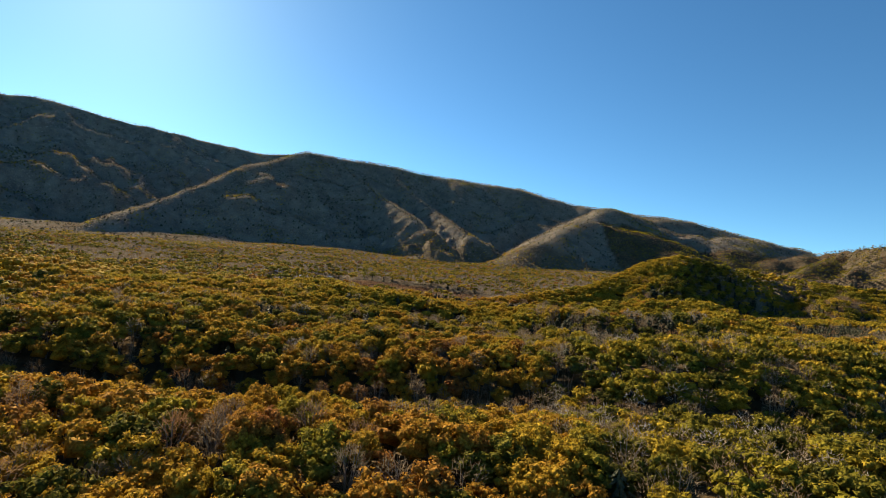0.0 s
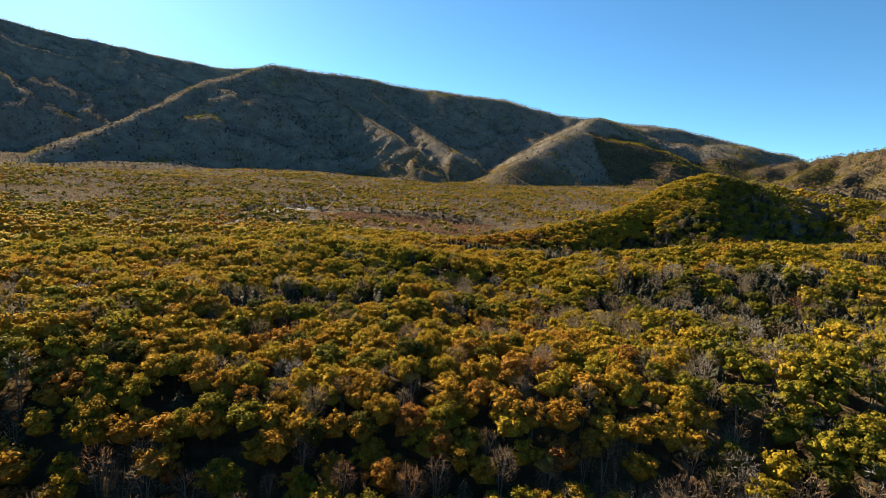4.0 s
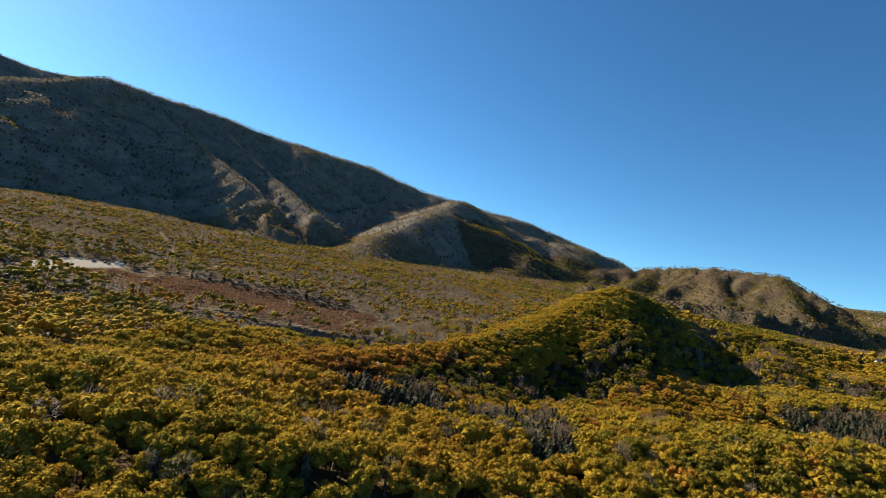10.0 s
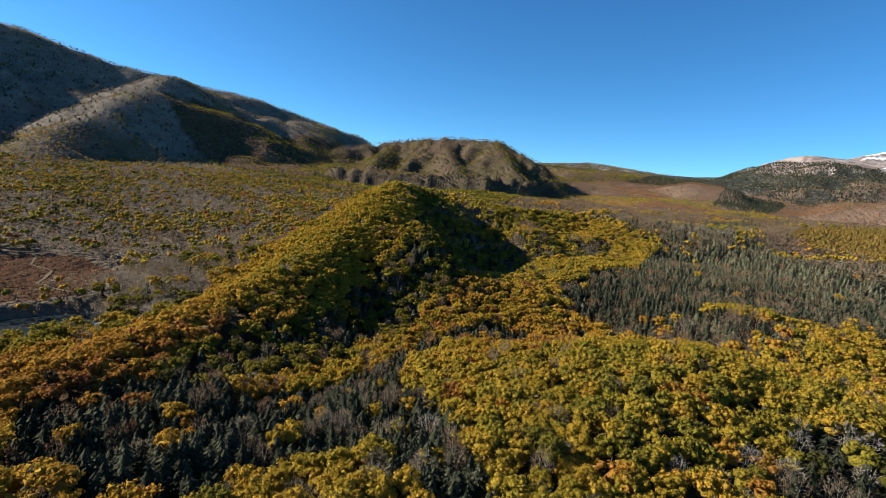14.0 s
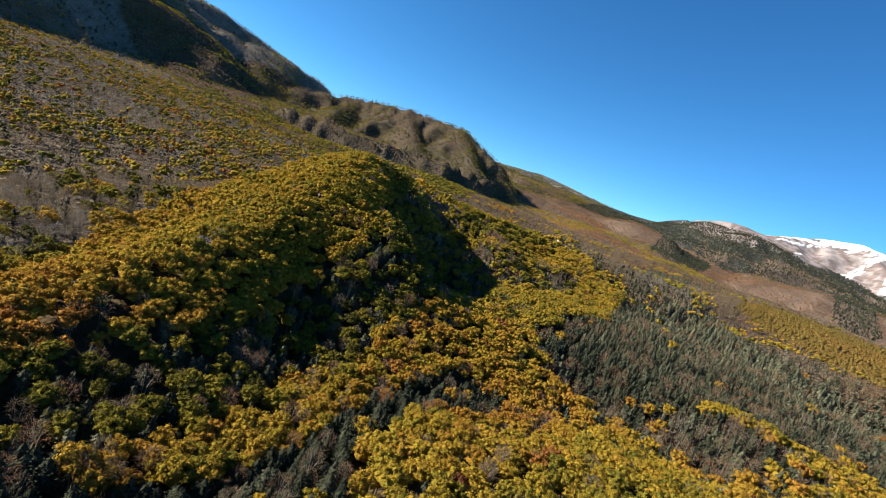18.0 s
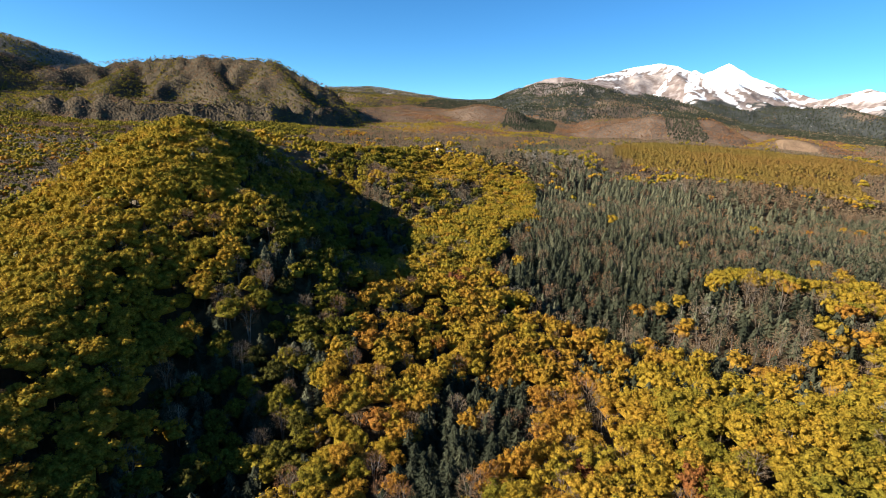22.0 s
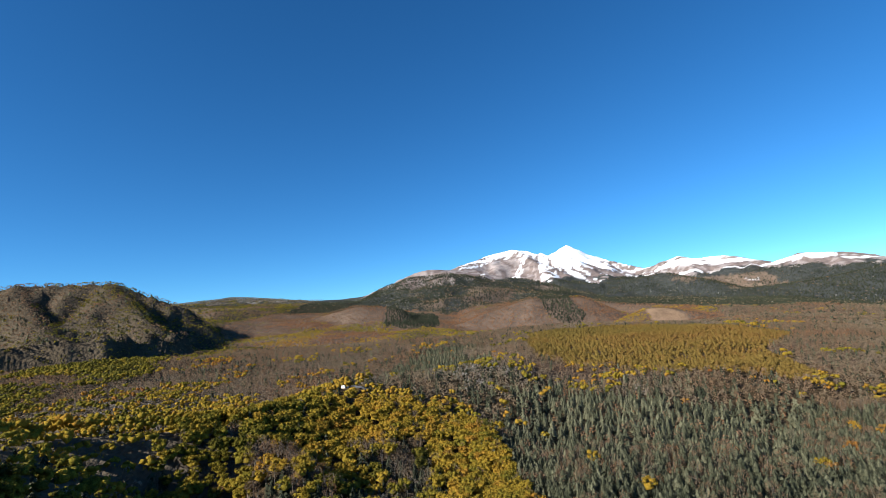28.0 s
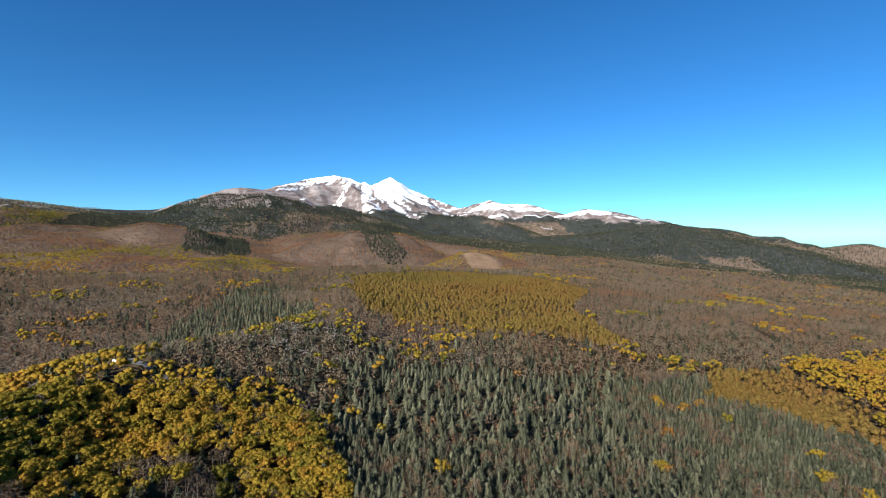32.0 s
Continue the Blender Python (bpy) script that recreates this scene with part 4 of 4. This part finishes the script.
def forests():
    singles = {}
    # near wood
    x, y, rng = scatter(-420, 780, 15, 560, 4.3, 5)
    x, y = thicker(x, y, -420, 780, 15, 560, 15)
    ok = (nearness(x, y) < 60) & ~out_of_view(x, y)
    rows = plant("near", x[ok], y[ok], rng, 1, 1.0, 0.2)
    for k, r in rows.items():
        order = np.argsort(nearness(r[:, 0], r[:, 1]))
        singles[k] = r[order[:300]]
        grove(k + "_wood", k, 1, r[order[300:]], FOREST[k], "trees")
    # middle wood
    x, y, rng = scatter(-620, 1000, -260, 900, 4.5, 6)
    x, y = thicker(x, y, -620, 1000, -260, 900, 16)
    near = nearness(x, y)
    ok = (near >= 60) & ((near < 150) | (along(x, y, (300, 290), (380, 430))[1] < 85) | (along(x, y, (250, 220), (420, 140))[1] < 70)) & ~out_of_view(x, y)
    x, y = x[ok], y[ok]
    ok = in_sight(x, y, 32.0)
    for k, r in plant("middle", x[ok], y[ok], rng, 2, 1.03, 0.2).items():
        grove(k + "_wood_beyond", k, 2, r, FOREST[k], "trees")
    # far wood
    x, y, rng = scatter(-1000, 1500, -1200, 1500, 5.3, 7)
    near, away = nearness(x, y), np.hypot(x - 100, y - 300)
    ok = (near >= 150) & (along(x, y, (300, 290), (380, 430))[1] >= 85) & (along(x, y, (250, 220), (420, 140))[1] >= 70) & (away < 960) & ~out_of_view(x, y)
    x, y = x[ok], y[ok]
    ok = in_sight(x, y)
    x, y = x[ok], y[ok]
    bx, by, _ = scatter(-520, 900, -300, 420, 6.0, 17)  # the wood goes on behind the start
    back = out_of_view(bx, by)
    x, y = np.concatenate([x, bx[back]]), np.concatenate([y, by[back]])
    ok = np.ones(len(x), bool)
    for k, r in plant("far", x[ok], y[ok], rng, 3, 1.0, 0.25).items():
        grove(k + "_wood_far", k, 3, r, FOREST[k], "trees")
    # mountain woods
    x, y, rng = scatter(-1900, 2400, -1900, 2500, 7.6, 8)
    away = np.hypot(x - 100, y - 300)
    ok = (away >= 960) & (away < 2250) & ~out_of_view(x, y)
    x, y = x[ok], y[ok]
    ok = in_sight(x, y)
    for k, r in plant("mountain", x[ok], y[ok], rng, 4, 0.98, 0.3).items():
        grove(k + "_mountain_wood", k, 4, r, FOREST[k], "trees")
    x, y, rng = scatter(-2300, 3600, -2700, 3200, 12.5, 9)
    away = np.hypot(x - 100, y - 300)
    ok = (away >= 2250) & (away < 3700) & ~out_of_view(x, y)
    x, y = x[ok], y[ok]
    ok = in_sight(x, y) & ((RELIEF.at(x, y) + 26 * fractal(x, y, 130, 41, 4) < 332 - 28 * np.clip(y / 400, 0, 1) - 0.05 * np.clip(-y - 900, 0, 1600)) | (y > 1000))
    for k, r in plant("flank", x[ok], y[ok], rng, 4, 1.05, 0.3).items():
        grove(k + "_flank_wood", k, 4, r, FOREST[k], "trees")
    return singles


singles = forests()
NAMES = {"oak": "oak_tree", "birch": "birch_tree", "spruce": "spruce_tree", "larch": "larch_tree"}
LOOK = {"oak": ("spreading oak in {} autumn leaf on the forest slope", ((0.3, "olive-yellow"), (0.5, "golden"), (0.68, "amber"), (2, "rusty orange"))),
        "birch": ("slender birch with pale trunk and {} bare twigs", ((0.5, "greyish"), (2, "reddish-brown"))),
        "spruce": ("straight spruce with {} drooping boughs in the wood", ((0.45, "dark green"), (2, "grey-green"))),
        "larch": ("conical larch with {} needles", ((0.5, "yellow"), (2, "golden")))}


def build_single_trees():
    for kind_name, rows in singles.items():
        made = {}
        for k, (x, y, z, size, turn, tint) in enumerate(rows):
            step = min(int(tint * 8), 7)
            key = (k % VARIANTS[0], step)
            place = pose(x, y, z, 0, 0, math.degrees(turn)) @ Matrix.Diagonal((size, size, size * (0.92 + 0.03 * (k % 7)), 1))
            if key in made:
                tree = copy_thing(made[key], pose(x, y, z, 0, 0, math.degrees(turn)))
                tree.scale = (size, size, size * (0.92 + 0.03 * (k % 7)))
                continue
            v, f, m = PROTO[kind_name, 0][key[0]]
            tree = new(NAMES[kind_name])
            text, words = LOOK[kind_name]
            word = next(w for limit, w in words if (step + 0.5) / 8 < limit)
            tagged(tree, text.format(word), kind_name + " tree", NAMES[kind_name] + "s")
            tree.matrix_world = place
            for part_no, part_name in ((1, "trunk"), (0, "crown")):
                ff = f[m == part_no]
                used, back = np.unique(ff, return_inverse=True)
                mesh = mesh_of(part_name, v[used], back.reshape(-1, 3), np.zeros(len(ff)), np.full(len(ff), (step + 0.5) / 8), [KINDS[kind_name][1 + part_no]])
                new(part_name, mesh).parent = tree
            made[key] = tree


build_single_trees()


# ---------- water, ways and built things ----------
def part(name, bm, mat, parent=None, label=""):
    mesh = bpy.data.meshes.new(name)
    bm.to_mesh(mesh)
    bm.free()
    mesh.materials.append(mat)
    ob = new(name, mesh)
    ob.parent = parent
    if label:
        tagged(ob, label)
    return ob


def box(bm, centre, size, bevel=0.0):
    made = bmesh.ops.create_cube(bm, size=1.0, matrix=Matrix.Translation(centre) @ Matrix.Diagonal((*size, 1)))
    if bevel:
        bmesh.ops.bevel(bm, geom=list({e for v in made["verts"] for e in v.link_edges}), offset=bevel, segments=2, affect="EDGES")
    return made["verts"]


def cylinder(bm, a, b, r0, r1, sides=8):
    a, b = Vector(a), Vector(b)
    turn = (b - a).to_track_quat("Z", "Y").to_matrix().to_4x4()
    bmesh.ops.create_cone(bm, cap_ends=True, segments=sides, radius1=r0, radius2=r1, depth=(b - a).length, matrix=Matrix.Translation((a + b) / 2) @ turn)


def sheet(name, points, mat, label, category):
    """A flat or draped piece of ground from its outline."""
    bm = bmesh.new()
    bm.faces.new([bm.verts.new(p) for p in points])
    bmesh.ops.triangulate(bm, faces=bm.faces[:])
    return tagged(part(name, bm, mat), label, category, kind="structure")


def ribbon(name, line, width, mat, label, category, lift=0.25):
    """A way laid over the land along a line of places."""
    pts = []
    for (ax, ay), (bx, by) in zip(line, line[1:]):
        n = max(2, int(math.hypot(bx - ax, by - ay) / 5))
        pts += [(ax + (bx - ax) * k / n, ay + (by - ay) * k / n) for k in range(n)]
    pts.append(line[-1])
    bm, rows = bmesh.new(), []
    for k, (x, y) in enumerate(pts):
        a, b = pts[max(0, k - 1)], pts[min(len(pts) - 1, k + 1)]
        d = Vector((b[0] - a[0], b[1] - a[1])).normalized()
        w = width * (0.5 + 0.1 * math.sin(k * 1.7))
        xs = np.array([x - d.y * w, x, x + d.y * w])
        ys = np.array([y + d.x * w, y, y - d.x * w])
        z = height(xs, ys).max() + lift
        rows.append([bm.verts.new((xs[q], ys[q], z)) for q in range(3)])
    for r, q in zip(rows, rows[1:]):
        for k in range(2):
            bm.faces.new((r[k], r[k + 1], q[k + 1], q[k]))
    return tagged(part(name, bm, mat), label, category, kind="structure")


WATER, tree_, water_ = material("pond_water", 0.06)
water_.inputs["Base Color"].default_value = (0.018, 0.026, 0.03, 1)
water_.inputs["Specular IOR Level"].default_value = 0.6
bumped(tree_, water_, noise_of(tree_, 0.8, 3), 0.06, 0.1)
ASPHALT = plain("worn_asphalt", (0.16, 0.157, 0.155), (0.115, 0.113, 0.11), 0.6)
GRAVEL = plain("pale_gravel", (0.17, 0.135, 0.10), (0.10, 0.08, 0.06), 1.2)
WHITE_WALL = plain("white_boards", (0.78, 0.77, 0.74), (0.62, 0.60, 0.57), 2.0, 0.7)
SLATE = plain("dark_roof_sheet", (0.09, 0.085, 0.085), (0.05, 0.048, 0.05), 3.0, 0.5)
BLUE_ROOF = plain("blue_roof_sheet", (0.07, 0.11, 0.20), (0.04, 0.07, 0.14), 2.0, 0.45)
TIMBER = plain("brown_timber", (0.17, 0.11, 0.07), (0.09, 0.055, 0.035), 3.0)
PANE = plain("dark_glass", (0.03, 0.035, 0.04), (0.02, 0.022, 0.026), 1.0, 0.08, 0)
TYRE = plain("tyre_rubber", (0.03, 0.03, 0.03), (0.02, 0.02, 0.02), 8.0)
STEEL = plain("galvanised_steel", (0.45, 0.46, 0.47), (0.32, 0.33, 0.34), 5.0, 0.4, 0.1, 0.01, 0.8)
PAINTS = {c: plain("car_paint_" + c, v, tuple(0.85 * q for q in v), 0.7, 0.25, 0) for c, v in (("white", (0.80, 0.80, 0.79)), ("silver", (0.42, 0.43, 0.44)), ("black", (0.02, 0.02, 0.022)), ("blue", (0.05, 0.09, 0.20)), ("red", (0.30, 0.03, 0.025)))}

shore = []
for k in range(48):
    t = k * math.pi / 24
    q = 1.16 + 0.10 * math.sin(3 * t + 1) + 0.06 * math.sin(7 * t)
    c8, s8 = math.cos(radians(8)), math.sin(radians(8))
    u, v = 42 * q * math.cos(t), 17 * q * math.sin(t)
    shore.append((POND[0] + u * c8 - v * s8, POND[1] + u * s8 + v * c8, 73.3))
sheet("pond", shore, WATER, "still dark pond reflecting the sky among bare trees", "water")
sheet("car_park", [(x, y, 88.2) for x, y in CAR_PARK], ASPHALT, "pale worn asphalt car park in a forest clearing", "pavement")
ribbon("road", [(-160, 531), (-172, 484), (-184, 430), (-200, 380)], 6, ASPHALT, "pale forest road leading to the car park", "road")
ribbon("road", [(478, 436), (486, 450), (497, 459), (512, 462)], 5, ASPHALT, "short grey road on the wooded shoulder", "road")
ribbon("path", [(42, 617), (36, 600), (42, 580), (30, 553), (34, 536), (40, 524)], 1.5, GRAVEL, "winding pale gravel path through the red meadow", "path")
ribbon("path", [(-136, 690), (-128, 780), (-146, 900), (-190, 1010), (-196, 1110)], 2.2, GRAVEL, "pale track climbing a brown clearing", "path")
ribbon("path", [(524, -30), (552, -52), (582, -74), (606, -88), (640, -96)], 7, GRAVEL, "bare sandy track between golden larches", "path", 0.5)
ribbon("road", [(-838, 1186), (-815, 1198), (-794, 1220)], 6, GRAVEL, "pale road cut across the mountain foot", "road", 7.0)


def car(paint, size=(4.4, 1.75, 1.5)):
    """A parked car: body, cabin with glass, four wheels with rims, lamps."""
    l, w, h = size
    thing = new("car")
    bm = bmesh.new()
    box(bm, (0, 0, 0.3 + h * 0.24), (l, w, h * 0.44), 0.12)
    part("body", bm, PAINTS[paint], thing)
    bm = bmesh.new()
    for v in box(bm, (-0.15 * l * 0.4, 0, 0.3 + h * 0.62), (l * 0.62, w * 0.92, h * 0.36)):
        if v.co.z > 0.3 + h * 0.6:
            v.co.x *= 0.78
            v.co.y *= 0.84
    part("windows", bm, PANE, thing, "dark glass windows")
    bm = bmesh.new()
    box(bm, (-0.06 * l, 0, 0.3 + h * 0.815), (l * 0.50, w * 0.79, 0.06), 0.02)
    part("roof", bm, PAINTS[paint], thing)
    for sx in (-1, 1):
        bm = bmesh.new()
        for sy in (-1, 1):
            box(bm, (sx * l * 0.495, sy * w * 0.36, 0.3 + h * 0.3), (0.08, 0.3, 0.16), 0.02)
        part("headlights" if sx > 0 else "tail_lights", bm, STEEL if sx > 0 else PAINTS["red"], thing)
        for sy in (-1, 1):
            bm = bmesh.new()
            cylinder(bm, (sx * l * 0.31, sy * (w * 0.5 - 0.2), 0.32), (sx * l * 0.31, sy * (w * 0.5 + 0.02), 0.32), 0.32, 0.32, 14)
            wheel = part("wheel", bm, TYRE, thing)
            bm = bmesh.new()
            cylinder(bm, (sx * l * 0.31, sy * (w * 0.5 + 0.02), 0.32), (sx * l * 0.31, sy * (w * 0.5 + 0.04), 0.32), 0.2, 0.18, 10)
            part("rim", bm, STEEL, wheel, "steel rim")
    return thing


def van(paint):
    thing = car(paint, (5.6, 2.0, 1.9))
    bm = bmesh.new()
    box(bm, (-0.5, 0, 1.9), (4.2, 1.96, 1.3), 0.15)
    part("cargo_body", bm, PAINTS[paint], thing)
    thing.name = "camper_van"
    return thing


for x, y, turn, paint, tall in ((-152, 671, 70, "white", True), (-147, 664, 65, "white", True), (-159, 664, 80, "black", False), (-154, 655, 85, "silver", False), (-165, 656, 75, "blue", False), (-160, 676, 80, "silver", False), (-166, 682, 95, "black", False), (-177, 664, 12, "white", False)):
    ob = van(paint) if tall else car(paint)
    tagged(ob, ("white camper van" if tall else paint + " passenger car") + " parked on the pale asphalt car park", "van" if tall else "car", "vehicles in the car park")
    ob.matrix_world = pose(x, y, 88.22, 0, 0, turn)


def cottage(name, length, depth, tall, rise, wall, roof):
    """A small gabled building with door, windows, roof sheets and chimney."""
    thing = new(name)
    bm = bmesh.new()
    box(bm, (0, 0, tall / 2 - 0.4), (length, depth, tall + 0.8))
    part("wall", bm, wall, thing)
    bm = bmesh.new()
    for sx in (-1, 1):
        a = [bm.verts.new((sx * length / 2, sy * depth / 2, tall)) for sy in (-1, 1)] + [bm.verts.new((sx * length / 2, 0, tall + rise))]
        bm.faces.new(a if sx > 0 else a[::-1])
    bmesh.ops.solidify(bm, geom=bm.faces[:], thickness=0.12)
    part("gable", bm, wall, thing)
    for sy in (-1, 1):
        bm = bmesh.new()
        slope = math.hypot(depth / 2 + 0.5, rise)
        box(bm, (0, 0, 0), (length + 1.0, slope + 0.15, 0.14), 0.02)
        bmesh.ops.transform(bm, verts=bm.verts[:], matrix=pose(0, sy * (depth / 4 + 0.12), tall + rise / 2 + 0.02, math.degrees(-sy * math.atan2(rise, depth / 2 + 0.25)), 0, 0))
        part("roof", bm, roof, thing)
    for k in range(3):
        bm = bmesh.new()
        x = -length / 2 + length * (k + 0.5) / 3
        if k == 1:
            box(bm, (x, -depth / 2 - 0.03, 1.0), (0.9, 0.08, 2.0), 0.02)
            door = part("door", bm, TIMBER, thing)
            bm = bmesh.new()
            box(bm, (x + 0.33, -depth / 2 - 0.09, 1.0), (0.05, 0.06, 0.14))
            part("handle", bm, STEEL, door)
            continue
        box(bm, (x, -depth / 2 - 0.02, 1.6), (1.1, 0.06, 1.0), 0.02)
        window = part("window", bm, WHITE_WALL, thing)
        for sx in (-1, 1):
            bm = bmesh.new()
            box(bm, (x + sx * 0.25, -depth / 2 - 0.055, 1.6), (0.42, 0.03, 0.84))
            part("pane", bm, PANE, window)
    bm = bmesh.new()
    box(bm, (length * 0.28, depth * 0.12, tall + rise * 0.9), (0.5, 0.5, 1.2), 0.03)
    part("chimney", bm, STEEL, thing)
    return thing


hut = cottage("house", 3.8, 3.0, 2.4, 1.0, WHITE_WALL, SLATE)
tagged(hut, "small white hut with a dark gabled roof beside the road", "house")
hut.matrix_world = pose(494, 464, 131.0, 0, 0, -35)
lodge = cottage("house", 15, 9, 3.6, 2.6, TIMBER, BLUE_ROOF)
tagged(lodge, "long timber lodge with a blue sheet roof by the car park", "house")
lodge.matrix_world = pose(-188, 560, float(height(-188.0, 560.0)) + 0.2, 0, 0, 80)
shed = cottage("house", 7, 5, 2.8, 1.5, WHITE_WALL, SLATE)
tagged(shed, "white service hut high on the forested mountain flank", "house")
shed.matrix_world = pose(1180, 10, float(height(1180.0, 10.0)) + 0.3, 0, 0, 60)


def snag(rng, tall):
    """A dead standing tree: weathered pale stem and broken limbs."""
    thing = new("dead_tree")
    s = Shape()
    lean = rng.uniform(-0.4, 0.4, 2)
    limb(s, (0, 0, -0.6), (lean[0] * 0.5, lean[1] * 0.5, tall * 0.55), 0.26, 0.17, 7)
    limb(s, (lean[0] * 0.5, lean[1] * 0.5, tall * 0.55), (lean[0], lean[1], tall), 0.17, 0.03, 6)
    v, f, m = s.done()
    new("trunk", mesh_of("trunk", v, f, m * 0, np.zeros(len(f)), [BARK_PALE])).parent = thing
    for k in range(9):
        s = Shape()
        t, z, r = rng.uniform(0, 6.28), tall * rng.uniform(0.3, 0.92), rng.uniform(0.8, 2.4)
        knee = (lean[0] * z / tall + 0.6 * r * math.cos(t), lean[1] * z / tall + 0.6 * r * math.sin(t), z + 0.35 * r)
        limb(s, (lean[0] * z / tall, lean[1] * z / tall, z), knee, 0.07, 0.045, 4)
        limb(s, knee, (knee[0] + 0.5 * r * math.cos(t + 0.4), knee[1] + 0.5 * r * math.sin(t + 0.4), knee[2] + rng.uniform(0.2, 1.0)), 0.045, 0.012, 4)
        v, f, m = s.done()
        new("branch", mesh_of("branch", v, f, m * 0, np.zeros(len(f)), [BARK_PALE])).parent = thing
    return tagged(thing, "dead standing tree with weathered pale trunk and broken limbs", "tree", "dead trees")


rng_snag = np.random.default_rng(77)
for x, y, tall in ((118, 372, 11), (124, 366, 9), (104, 378, 12), (140, 388, 10), (166, 396, 9), (210, 402, 10), (330, 232, 14), (318, 246, 12), (341, 218, 13), (300, 262, 11), (352, 300, 10), (120, 236, 8), (150, 262, 8), (86, 250, 7), (62, 112, 9), (230, 300, 11), (262, 318, 10), (215, 330, 9)):
    snag(rng_snag, tall).matrix_world = pose(x, y, float(height(float(x), float(y))), 0, 0, rng_snag.uniform(0, 360))


# low rusty shrubs and grass tussocks of the open meadow
x, y, rng_shrub = scatter(-230, 90, 500, 760, 2.2, 12)
ok = inside(x, y, RED_MEADOW) | inside(x, y, FRONT_MEADOW)
ok &= (rng_shrub.uniform(0, 1, len(x)) < 0.8) & ~inside(x, y, CAR_PARK)
x, y = x[ok], y[ok]
spots = np.column_stack([x, y, height(x, y), rng_shrub.uniform(0.14, 0.34, len(x)), rng_shrub.uniform(0, 6.28, len(x)), rng_shrub.uniform(0.55, 0.98, len(x))])
grove("meadow_shrubs", "birch", 3, spots, "low rusty-brown shrubs and dry grass of the meadow", "shrubs")
